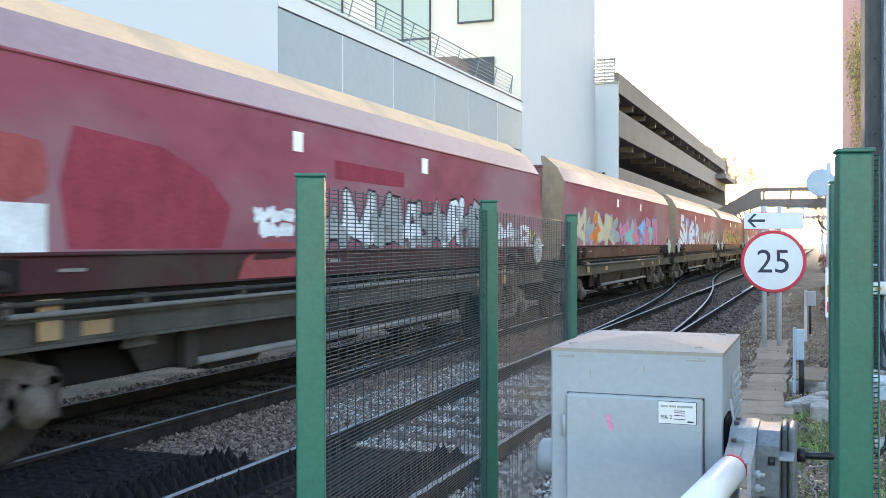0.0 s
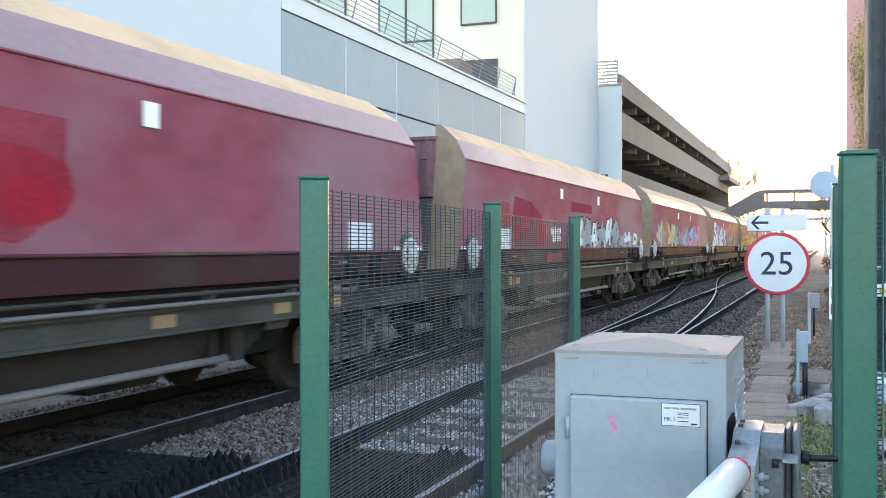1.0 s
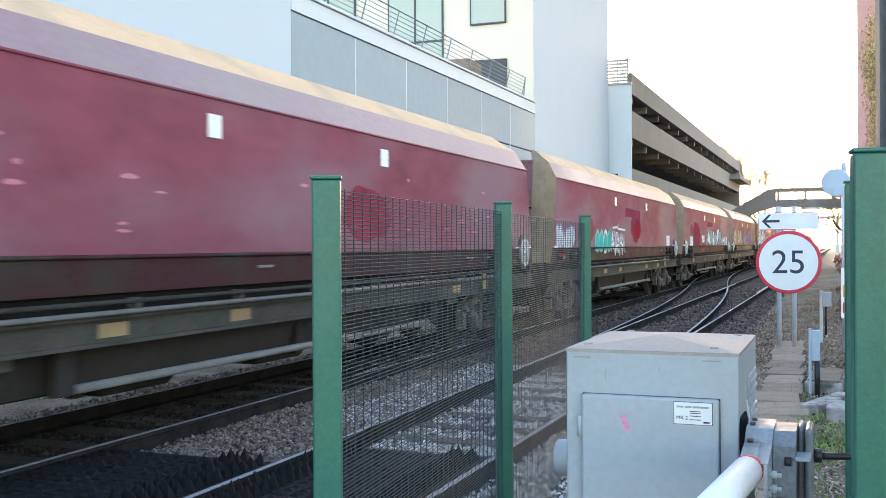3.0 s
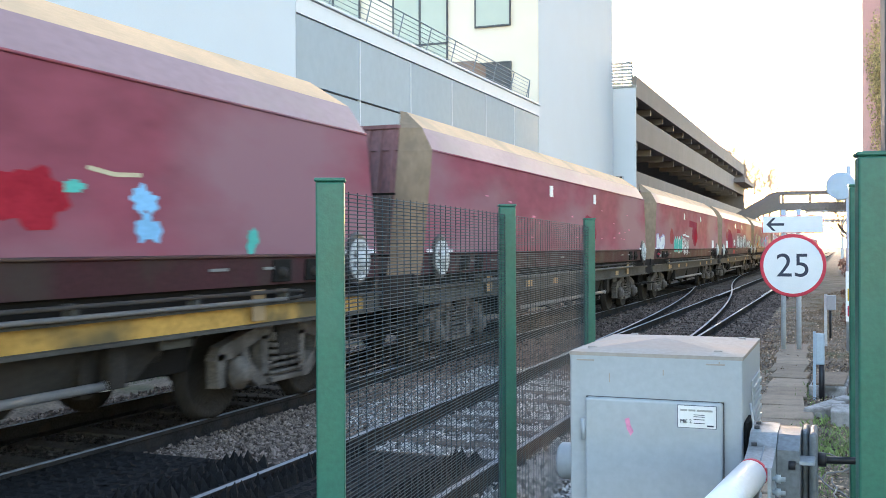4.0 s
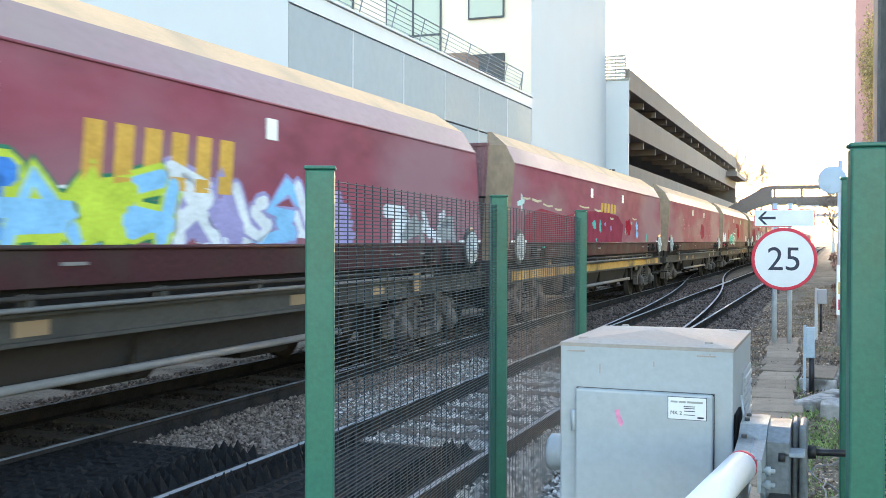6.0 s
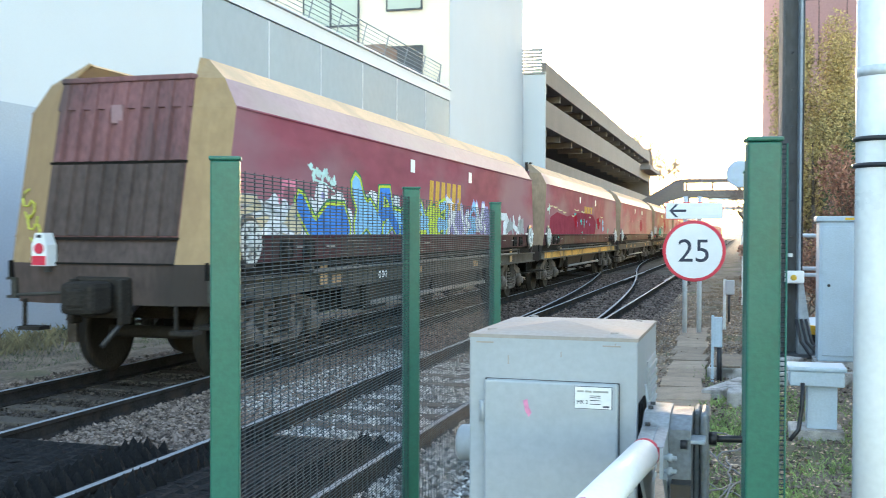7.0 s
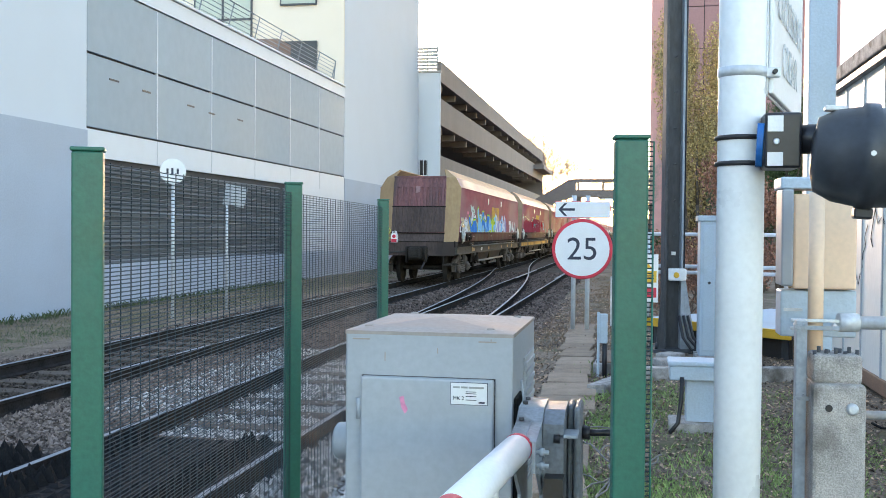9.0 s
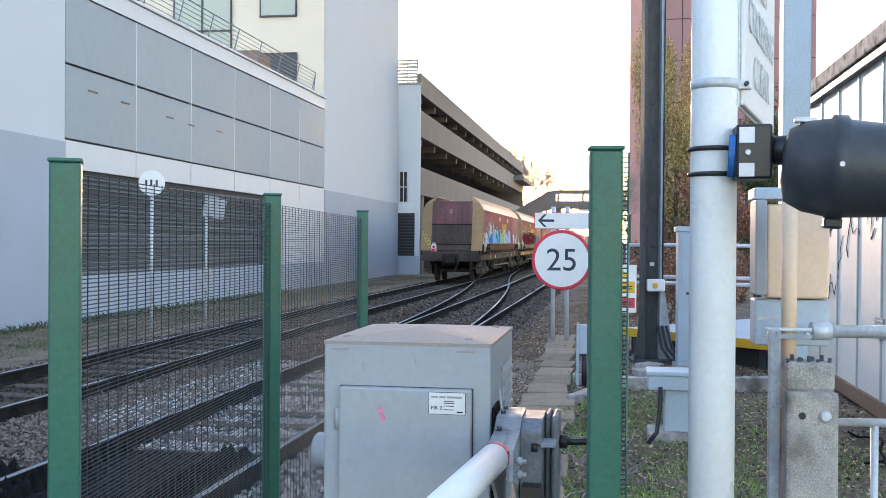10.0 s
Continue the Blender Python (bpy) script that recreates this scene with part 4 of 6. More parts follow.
def build_boom():
    b = thing("barrier_boom", "white barrier boom with red bands on a grey steel yoke", "barrier")
    P, Q = Vector((-0.365, 3.60, 1.0)), Vector((-0.65, 0.9, 0.98))
    d = (Q - P).normalized()
    at = 0.0
    for L, mt in ((0.025, M_RED), (0.68, M_SIGNW), (0.30, M_RED), (1.7, M_SIGNW)):
        part("boom_section", tube(P + d * at, P + d * (at + L), 0.044, 24), mt, b)
        at += L
    # cranked box arm from the boom up to the pivot, with its side plates
    poly = [(3.58, 0.93), (3.58, 1.022), (3.66, 1.03), (3.78, 1.042), (3.86, 1.075), (4.02, 1.08), (4.06, 1.04), (4.06, 0.45), (3.93, 0.40), (3.84, 0.80), (3.70, 0.90)]
    for x0 in (-0.392, -0.322):
        part("yoke_plate", prism(poly, 0.010, "X", x0), M_AGED, b)
    bm = bmesh.new()
    line = [(3.58, 1.024), (3.66, 1.032), (3.78, 1.044), (3.86, 1.077), (4.02, 1.082)]
    for (y0, z0), (y1, z1) in zip(line, line[1:]):
        vs = [bm.verts.new(p) for p in ((-0.392, y0, z0), (-0.310, y0, z0), (-0.310, y1, z1), (-0.392, y1, z1))]
        bm.faces.new(vs)
    bmesh.ops.solidify(bm, geom=bm.faces[:], thickness=0.012)
    part("yoke_top", bm, M_ARMTOP, b, "pale top plate of the arm")
    part("weld_seam", tube((-0.345, 3.60, 1.028), (-0.345, 3.78, 1.046), 0.002, 6), M_AGED, b)
    for y, z in ((3.60, 1.028), (3.785, 1.05), (3.90, 1.083), (3.98, 1.083)):
        part("plate_bolt", tube((-0.375, y, z - 0.004), (-0.375, y, z + 0.006), 0.009, 6), M_STEEL, b)
    part("side_web", prism([(3.80, 0.42), (3.80, 1.035), (3.88, 1.070), (4.04, 1.070), (4.04, 0.42)], 0.066, "X", -0.310), M_WEIGHT, b)
    for x0, x1, y0 in ((-0.244, -0.222, 3.97), (-0.2205, -0.196, 3.93)):
        part("counterweight", box(x0, x1, y0, 4.10, 0.30, 1.072, 0.014), M_WEIGHT, b)
    for z in (0.985, 0.945):
        part("bolt", tube((-0.322, 3.62, z), (-0.275, 3.62, z), 0.007, 8), M_AGED, b)
        part("bolt_nut", tube((-0.303, 3.62, z), (-0.288, 3.62, z), 0.013, 6), M_AGED, b)
    part("latch_tab", box(-0.262, -0.200, 3.80, 3.90, 0.992, 1.004, 0.003), M_AGED, b)
    part("tab_bolt", tube((-0.275, 3.80, 0.99), (-0.255, 3.80, 0.99), 0.014, 6), M_BLACK, b)
    part("bracket_web", prism([(3.70, 0.40), (3.84, 0.40), (3.80, 0.88), (3.73, 0.88)], 0.06, "X", -0.30), M_BLACK, b)
    part("stay_rod", tube((-0.20, 4.0, 0.974), (-0.05, 4.02, 0.976), 0.012, 8), M_BLACK, b)
    part("stay_nut", tube((-0.195, 4.0, 0.974), (-0.170, 4.0, 0.974), 0.022, 6), M_BLACK, b)
    part("drop_strut", box(-0.42, -0.40, 3.40, 3.44, 0.2, 0.92), M_SIGNW, b)
    return b


build_boom()


# ---- speed sign ----
def build_speed_sign():
    s = thing("speed_sign", "white round 25 speed restriction sign with red rim on two posts", "sign", at=pose(-0.86, 17.5, 0, 0, 0, 4))
    for x in (-0.14, 0.09):
        part("post", tube((x, 0.03, -0.2), (x, 0.03, 2.25), 0.038, 12), M_GALV, s)
    disc = part("disc", lathe([(0.49, 0.0), (0.50, -0.006), (0.50, -0.012), (0.485, -0.016)], 48, "Y"), M_RED, s, at=pose(0, -0.01, 1.36), label="red-rimmed disc")
    part("face", lathe([(0.447, -0.0165), (0.447, -0.019)], 48, "Y"), M_SIGNW, disc)
    t = text(disc, "25", 0, -0.0215, -0.175, 0.53, M_INK)
    t.data.align_x = "CENTER"
    pl = part("arrow_plate", box(-0.46, 0.46, -0.03, -0.01, 1.875, 2.155, 0.004), M_RED, s, "white plate with a left arrow")
    part("face", box(-0.45, 0.45, -0.034, -0.03, 1.885, 2.145), M_SIGNW, pl)
    part("arrow", prism([(-0.40, 2.015), (-0.30, 2.12), (-0.255, 2.12), (-0.335, 2.035), (-0.13, 2.035), (-0.13, 1.995), (-0.335, 1.995), (-0.255, 1.91), (-0.30, 1.91)], 0.002, "Y", -0.0365), M_INK, pl)
    return s


build_speed_sign()


# ---- equipment beside the crossing ----
def build_light_pole():
    p = thing("crossing_light_pole", "galvanised steel pole carrying a black hooded lamp and a sign", "pole")
    part("pole", tube((0.221, 3.2, -0.1), (0.221, 3.2, 4.6), 0.0565, 32), M_POLE, p)
    for z in (2.035, 2.36):
        c = part("pole_clamp", lathe([(0.0572, -0.012), (0.0585, -0.0115), (0.0585, 0.0115), (0.0572, 0.012)], 32), M_GALV, p, at=pose(0.221, 3.2, z))
        part("clamp_ear", box(0.05, 0.09, -0.012, 0.012, -0.012, 0.012, 0.003), M_GALV, c)
        part("clamp_bolt", tube((0.075, -0.03, 0), (0.075, 0.03, 0), 0.006, 6), M_BLACK, c)
    for z in (1.875, 1.812):
        part("strap", lathe([(0.058, -0.006), (0.064, -0.004), (0.064, 0.004), (0.058, 0.006)], 32), M_BLACK, p, at=pose(0.221, 3.2, z))
    br = part("lamp_bracket", box(0.262, 0.345, 3.08, 3.20, 1.795, 1.925, 0.006), M_BLACK, p)
    for z0, z1 in ((1.88, 1.917), (1.80, 1.832)):
        part("sticker", box(0.268, 0.303, 3.0765, 3.0795, z0, z1), M_SIGNW, br)
    part("screw", lathe([(0.008, 0.0), (0.006, -0.004)], 12, "Y"), M_GALV, br, at=pose(0.288, 3.079, 1.857))
    for k in range(3):
        part("blue_tie", tube((0.247 + .004 * k, 3.10, 1.80), (0.250 + .004 * k, 3.085, 1.90), 0.004, 6), mat("blue_cable_tie", (0.02, 0.16, 0.5), 0.5), br)
    part("neck", tube((0.34, 3.13, 1.865), (0.40, 3.1, 1.865), 0.035, 16), M_BLACK, p)
    # black plastic lifted to blue-grey for the shine on the hood
    hood_mat = mat("sheen_grey_plastic", (0.036, 0.041, 0.05), 0.42, var=0.2, scale=4, fine=60, bump=0.03)
    lamp = part("lamp_body", lathe([(0.04, 0.0), (0.085, 0.01), (0.105, 0.05), (0.113, 0.10), (0.122, 0.105), (0.122, 0.135), (0.113, 0.14), (0.104, 0.26), (0.092, 0.46), (0.088, 0.46), (0.100, 0.16), (0.02, 0.155)], 40, "X"), hood_mat, p,
                "black hooded warning lamp", at=pose(0.362, 3.06, 1.825, 0, 4, -6))
    part("lamp_latch", box(0.10, 0.14, -0.03, 0.03, -0.14, -0.115, 0.005), M_BLACK, lamp)
    part("lamp_rivet", lathe([(0.006, -0.003), (0.004, 0.003)], 10, "Y"), M_GALV, lamp, at=pose(0.12, -0.122, 0.0))
    part("lamp_plate", box(0.02, 0.07, -0.02, 0.02, 0.10, 0.112, 0.003), M_GALV, lamp)
    # the sign plate stands off the pole and runs away from the road
    ang = math.degrees(math.atan2(0.709, 0.179))
    sg = part("sign_plate", box(0, 0.70, 0.0, 0.012, 0, 0.62, 0.004), M_SIGNW, p, "white plate with grey capital letters", at=pose(0.295, 3.20, 1.985, 0, 0, ang))
    part("sign_edge", box(-0.006, 0.706, 0.012, 0.018, -0.006, 0.626, 0.003), M_GALV, sg)
    ink = mat("faded_grey_print", (0.56, 0.58, 0.60), 0.7)
    for w, z in (("CLEAR", 0.07), ("CROSSING", 0.20), ("KEEP", 0.33)):
        t = text(sg, w, 0.35, -0.003, z, 0.125, ink, extrude=0.0006)
        t.data.align_x = "CENTER"
    return p


build_light_pole()


def build_junction_post():
    g = thing("steel_post", "square blue-grey painted steel post", "post")
    part("shaft", box(1.165, 1.355, 8.1, 8.29, -0.1, 9.0, 0.01), M_BLUEGREY, g)
    j = thing("junction_box", "sunlit beige junction box on a conduit pipe", "electrical box")
    part("case", box(0.485, 0.685, 4.12, 4.26, 1.46, 1.775, 0.008), M_BEIGE, j)
    part("side_cover", box(0.445, 0.483, 4.10, 4.24, 1.47, 1.79, 0.006), M_GREYBOX, j)
    part("case_lid", box(0.44, 0.60, 4.10, 4.27, 1.79, 1.83, 0.006), M_BLUEGREY, j)
    part("lower_case", box(0.45, 0.69, 4.14, 4.26, 1.30, 1.455, 0.006), M_BLUEGREY, j)
    part("conduit", tube((0.535, 3.985, 1.22), (0.535, 3.985, 1.775), 0.024, 16), M_BEIGE, j)
    part("latch", box(0.46, 0.52, 4.135, 4.14, 1.385, 1.395), M_GALV, j)
    c = thing("concrete_post", "weathered concrete post with a bolt hole and a steel bolt", "post")
    bm = box(0.49, 0.64, 3.74, 3.90, -0.2, 1.20, 0.012)
    part("shaft", bm, M_OLDCONC, c)
    part("head", box(0.495, 0.635, 3.77, 3.90, 1.195, 1.285, 0.014), M_OLDCONC, c)
    part("bolt_hole", lathe([(0.011, 0.0), (0.010, -0.002)], 12, "Y"), M_BLACK, c, at=pose(0.535, 3.7395, 1.13))
    part("bolt_head", lathe([(0.018, 0.0), (0.017, -0.008), (0.010, -0.014)], 16, "Y"), M_GALV, c, at=pose(0.600, 3.74, 1.13))
    for k in range(9):
        rx = 0.505 + 0.0145 * k
        part("broken_rod", tube((rx, 3.80 + 0.03 * (k % 2), 1.27), (rx + 0.003 * (k % 3 - 1), 3.80 + 0.03 * (k % 2), 1.293 + 0.005 * ((k * 5) % 3)), 0.006, 6), M_STEEL, c)
    for z in (1.37, 1.345):
        part("pipe_clamp", box(0.455, 0.60, 3.945, 3.957, z - 0.005, z + 0.005, 0.002), M_GALV, j)
    for x in (0.47, 0.585):
        part("clamp_bolt", tube((x, 3.93, 1.357), (x, 3.96, 1.357), 0.007, 6), M_GALV, j)
    s = thing("steel_post", "thin dark blue-grey post strapped to the concrete post", "post")
    part("shaft", box(0.452, 0.485, 3.82, 3.86, -0.1, 1.38, 0.004), M_AGED, s)
    for z in (1.36, 1.145):
        k = part("strap", box(0.448, 0.575 if z > 1.2 else 0.49, 3.812, 3.816, z - 0.006, z + 0.006), M_AGED, s)
        part("strap_bolt", tube((0.455, 3.80, z - 0.008), (0.455, 3.813, z - 0.008), 0.005, 6), M_AGED, k)
        part("strap_bolt", tube((0.475, 3.80, z + 0.009), (0.475, 3.813, z + 0.009), 0.005, 6), M_AGED, k)
    r = thing("tubular_railing", "galvanised tube railing beside the cabin", "railing")
    part("top_rail", tube((0.63, 3.97, 1.365), (2.2, 4.15, 1.365), 0.021, 16), M_GALV, r)
    part("rail_socket", tube((0.60, 3.967, 1.365), (0.66, 3.974, 1.365), 0.029, 16), M_GALV, r)
    part("lower_rail", tube((0.63, 3.97, 1.075), (2.2, 4.15, 1.075), 0.014, 16), M_GALV, r)
    part("post", tube((0.80, 3.99, -0.1), (0.80, 3.99, 1.08), 0.012, 10), M_GALV, r)
    part("post", tube((2.2, 4.15, -0.1), (2.2, 4.15, 1.38), 0.021, 12), M_GALV, r)


build_junction_post()


def build_mast():
    m = thing("steel_mast", "tall dark steel column with a bolted flared base", "mast", at=pose(0.525, 15.1, 0, 0, 0, 8))
    # right flange has the paler steel to show the light on that side
    part("flange", box(0.085, 0.125, -0.15, 0.15, 0, 13, 0.004), M_AGED, m)
    part("flange", box(-0.15, -0.115, -0.15, 0.15, 0, 13, 0.004), M_STEEL, m)
    part("web", box(-0.115, 0.085, 0.02, 0.05, 0, 13), M_STEEL, m)
    part("base_plate", box(-0.30, 0.33, -0.3, 0.3, -0.02, 0.03, 0.006), M_STEEL, m)
    part("gusset", prism([(-0.15, 1.15), (-0.25, 0.03), (-0.15, 0.03)], 0.03, "Y", -0.14), M_STEEL, m)
    # paler steel again for the lit right side
    part("gusset", prism([(0.125, 0.03), (0.30, 0.03), (0.125, 1.15)], 0.03, "Y", -0.14), M_AGED, m)
    for x in (-0.26, 0.28):
        for y in (-0.22, 0.22):
            part("anchor_bolt", tube((x, y, 0.03), (x, y, 0.12), 0.02, 8), M_STEEL, m)
    for k in range(3):
        part("base_cable", sweep([(0.05 + 0.06 * k, -0.2, 0.5), (0.10 + 0.07 * k, -0.26, 0.2), (0.2 + 0.1 * k, -0.34, 0.04), (0.5 + 0.1 * k, -0.5, 0.0)], 0.022, 8), M_BLACK, m)
    bx = part("lamp_box", box(-0.10, 0.14, -0.26, -0.13, 0.98, 1.15, 0.02), M_SIGNW, m, "small pale box with a yellow lens")
    part("lens", lathe([(0.04, 0.0), (0.03, -0.02)], 16, "Y"), M_YELLOW, bx, at=pose(0.0, -0.26, 1.06))
    part("label", box(-0.03, 0.03, -0.02, 0.01, 1.33, 1.38), M_SIGNW, m)
    part("cable", tube((0.12, -0.16, 1.15), (0.13, -0.17, 6.5), 0.012, 6), M_BLACK, m)
    for k in range(6):
        part("climbing_step", tube((0.0, -0.15, 1.6 + 0.5 * k), (0.0, 0.0, 1.6 + 0.5 * k), 0.008, 6), M_STEEL, m)


build_mast()


def build_cabinets():
    t = thing("equipment_cabinet", "tall pale blue-grey trackside equipment cabinet", "cabinet", at=pose(1.12, 14.3, 0))
    part("body", box(-0.30, 0.30, -0.25, 0.25, 0.05, 1.80, 0.012), M_BLUEGREY, t)
    part("cap", box(-0.33, 0.33, -0.28, 0.28, 1.80, 1.87, 0.01), M_BLUEGREY, t)
    part("door", box(-0.26, 0.26, -0.27, -0.25, 0.12, 1.74, 0.006), M_BLUEGREY, t)
    part("handle", box(0.17, 0.20, -0.30, -0.27, 0.9, 1.05, 0.006), M_GALV, t)
    part("lock_plate", lathe([(0.02, 0), (0.015, -0.01)], 12, "Y"), M_BLACK, t, at=pose(-0.18, -0.27, 1.0))
    part("plinth", box(-0.34, 0.34, -0.3, 0.3, -0.1, 0.05), M_OLDCONC, t)
    part("sticker", box(0.0, 0.18, -0.285, -0.28, 1.82, 1.85), M_YELLOW, t)
    l = thing("pedestal_box", "low pale blue location box on a concrete base", "electrical box", at=pose(0.48, 9.4, 0))
    part("pedestal", box(-0.06, 0.17, -0.1, 0.14, 0.05, 0.42, 0.006), M_BLUEGREY, l)
    part("head", box(-0.20, 0.22, -0.16, 0.16, 0.41, 0.53, 0.01), M_BLUEGREY, l)
    part("lid", box(-0.215, 0.235, -0.175, 0.175, 0.53, 0.57, 0.012), M_BLUEGREY, l)
    part("base", box(-0.20, 0.22, -0.2, 0.2, -0.1, 0.06, 0.012), M_OLDCONC, l)
    part("cable", sweep([(-0.10, -0.17, 0.44), (-0.105, -0.19, 0.25), (-0.13, -0.2, 0.06), (-0.20, -0.25, -0.02)], 0.018, 8), M_BLACK, l)
    b = thing("marker_post", "blue-grey steel marker post with a small box", "post", at=pose(-0.37, 12.4, 0))
    part("post", box(-0.06, -0.03, -0.02, 0.02, -0.1, 0.72, 0.004), M_BLUEGREY, b)
    part("box", box(-0.03, 0.06, -0.04, 0.04, 0.36, 0.70, 0.01), M_BLUEGREY, b)
    part("conduit", tube((0.03, 0, -0.05), (0.03, 0, 0.37), 0.03, 8), M_BLACK, b)
    c = thing("marker_post", "thin post carrying a small pale junction box", "post", at=pose(-0.37, 18.9, 0))
    part("post", box(-0.05, 0.0, -0.02, 0.02, -0.1, 0.85, 0.004), M_GALV, c)
    part("box", box(-0.01, 0.14, -0.06, 0.04, 0.58, 0.83, 0.012), M_GREYBOX, c)
    part("conduit", tube((0.05, 0, 0.1), (0.05, 0, 0.58), 0.02, 8), M_BLACK, c)
    d = thing("round_sign", "back of a round sign on a galvanised post", "sign", at=pose(-0.05, 17.9, 0))
    part("post", tube((0.02, 0, -0.1), (0.02, 0, 2.95), 0.04, 12), M_GALV, d)
    part("disc", lathe([(0.225, 0.0), (0.225, -0.012), (0.21, -0.016)], 40, "Y"), M_BLUEGREY, d, at=pose(-0.10, -0.05, 2.63))
    part("disc_rail", box(-0.26, 0.06, -0.045, -0.03, 2.61, 2.65), M_GALV, d)
    k = thing("concrete_kerb", "long precast concrete kerb across the dirt", "kerb", at=pose(1.0, 12.4, 0, 0, 0, 13))
    part("kerb", box(-1.0, 1.1, -0.08, 0.08, -0.1, 0.13, 0.015), M_OLDCONC, k)
    for i, (x, y, w) in enumerate(((0.42, 13.1, 0.35), (0.45, 13.7, 0.3), (-0.1, 10.9, 0.5))):
        q = thing("concrete_block", "broken concrete block lying in the dirt", "block", at=pose(x, y, 0, 0, 0, 20 + 35 * i))
        part("block", box(-w / 2, w / 2, -0.13, 0.13, -0.08, 0.12, 0.02), M_OLDCONC, q)
    w = thing("warning_notice", "white notice with a yellow and a red panel", "sign", at=pose(0.035, 9.0, -0.60) @ Matrix.Diagonal((1.35, 1, 1.35, 1)))
    part("plate", box(-0.1, 0.1, -0.006, 0.0, 1.24, 1.53, 0.002), M_SIGNW, w)
    part("post", box(-0.02, 0.02, 0.0, 0.03, 0.30, 1.50, 0.003), M_STEEL, w)
    part("yellow_panel", box(-0.09, 0.09, -0.009, -0.006, 1.36, 1.43), M_YELLOW, w)
    part("red_panel", box(-0.09, 0.09, -0.009, -0.006, 1.27, 1.33), M_RED, w)
    tri = part("triangle", prism([(-0.06, 1.45), (0.06, 1.45), (0.0, 1.52)], 0.003, "Y", -0.0095), M_YELLOW, w)
    part("triangle_bar", box(-0.005, 0.005, -0.0115, -0.0095, 1.462, 1.50), M_BLACK, tri)
    for z in (1.40, 1.385, 1.30, 1.29):
        part("print_bar", box(-0.075, 0.075, -0.0105, -0.009, z - .003, z + .003), M_INK, w)


build_cabinets()


def build_platform():
    p = thing("equipment_platform", "grey deck with a yellow front edge", "platform", at=pose(1.08, 15.25, 0, 0, 0, -42))
    part("deck", box(-1.25, 1.25, 0.0, 3.2, 0.30, 0.37, 0.008), M_BLUEGREY, p)
    part("edge", box(-1.27, 1.27, -0.05, 0.0, 0.25, 0.375, 0.006), M_YELLOW, p)
    for x in (-1.1, 0.0, 1.1):
        part("leg", box(x - 0.05, x + 0.05, 0.1, 0.2, -0.1, 0.30), M_STEEL, p)
    # plain dark sheet filling the space under the deck
    part("skirt_mesh", box(-1.2, 1.2, 0.12, 0.14, -0.05, 0.25), M_DARK, p)
    r = thing("handrail", "galvanised tube handrails round the deck", "railing")
    for z in (1.62, 1.0, 1.10):
        part("rail", tube((0.20, 17.6, z), (2.9, 17.0, z), 0.03, 10), M_GALV, r)
    for x, y in ((0.22, 17.6), (1.5, 17.3), (2.85, 17.0)):
        part("post", tube((x, y, -0.1), (x, y, 1.62), 0.03, 10), M_GALV, r)
    part("gate_hoop", tube((2.2, 16.2, 0.35), (2.2, 16.2, 1.45), 0.03, 10), M_GALV, r)


build_platform()


def build_cabin():
    c = thing("relay_cabin", "cream panelled portable cabin with a dark gutter and scribbled tags", "cabin")
    part("wall", box(2.5, 5.2, 6.2, 14.4, 0.12, 3.45), M_CABIN, c)
    part("sill", box(2.47, 5.2, 6.2, 14.42, 0.0, 0.16, 0.01), mat("rusty_sill", (0.20, 0.12, 0.08), 0.8), c)
    part("gutter", box(2.42, 2.52, 6.1, 14.45, 3.42, 3.50, 0.01), M_BLACK, c)
    part("roof_edge", box(2.40, 5.3, 6.1, 14.5, 3.52, 3.70, 0.02), M_OLDCONC, c)
    for i in range(9):
        part("cover_strip", box(2.485, 2.50, 6.9 + 0.95 * i, 6.93 + 0.95 * i, 0.16, 3.42), M_GREYBOX, c)
    part("vent", box(2.48, 2.50, 10.6, 10.9, 0.75, 0.95), M_GREYBOX, c)
    for k in range(5):
        part("vent_slat", box(2.47, 2.485, 10.6, 10.9, 0.77 + .035 * k, 0.785 + .035 * k), M_GREYBOX, c)
    part("hasp", box(2.47, 2.50, 12.9, 12.95, 2.7, 2.85), M_BLACK, c)
    rnd = random.Random(5)
    for y0, z0 in ((11.3, 1.85), (12.2, 1.6), (13.0, 1.3), (13.5, 1.9), (10.9, 2.0)):
        pts = [Vector((2.494, y0, z0))]
        for _ in range(14):
            pts.append(pts[-1] + Vector((0, rnd.uniform(-0.14, 0.08), rnd.uniform(-0.16, 0.15))))
        part("spray_tag", sweep(pts, 0.004, 4), M_BLACK, c, "thin black spray-paint scribble")


build_cabin()


# ---- path of concrete lids ----
pth = thing("cable_trough", "row of worn concrete cable trough lids", "path", kind="structure")
slab_me = None
for i in range(15):
    u = i / 14
    y = 7.2 + 0.78 * i
    x = -0.58 - 0.021 * i
    w = 0.56 if i in (0, 1, 4, 5) else 0.44
    s = part("slab", box(-w / 2, w / 2, -0.37, 0.37, -0.06, 0.03, 0.012), M_SLAB, pth,
             at=pose(x + random.uniform(-.03, .03), y, -0.008 + random.uniform(-.012, .012), random.uniform(-1.5, 1.5), random.uniform(-2.5, 2.5), random.uniform(-4, 6)))


lk = thing("concrete_block", "mossy concrete edging block sunk in the dirt", "kerb", at=pose(-0.22, 11.6, 0, 0, 0, -19))
part("block", box(-0.10, 0.10, -0.55, 0.55, -0.12, 0.07, 0.02), M_OLDCONC, lk)
lk = thing("concrete_block", "low concrete cable chamber beside the trough lids", "kerb", at=pose(-0.25, 13.2, 0, 0, 0, -3))
part("block", box(-0.2, 0.2, -0.62, 0.62, -0.12, 0.10, 0.02), M_OLDCONC, lk)
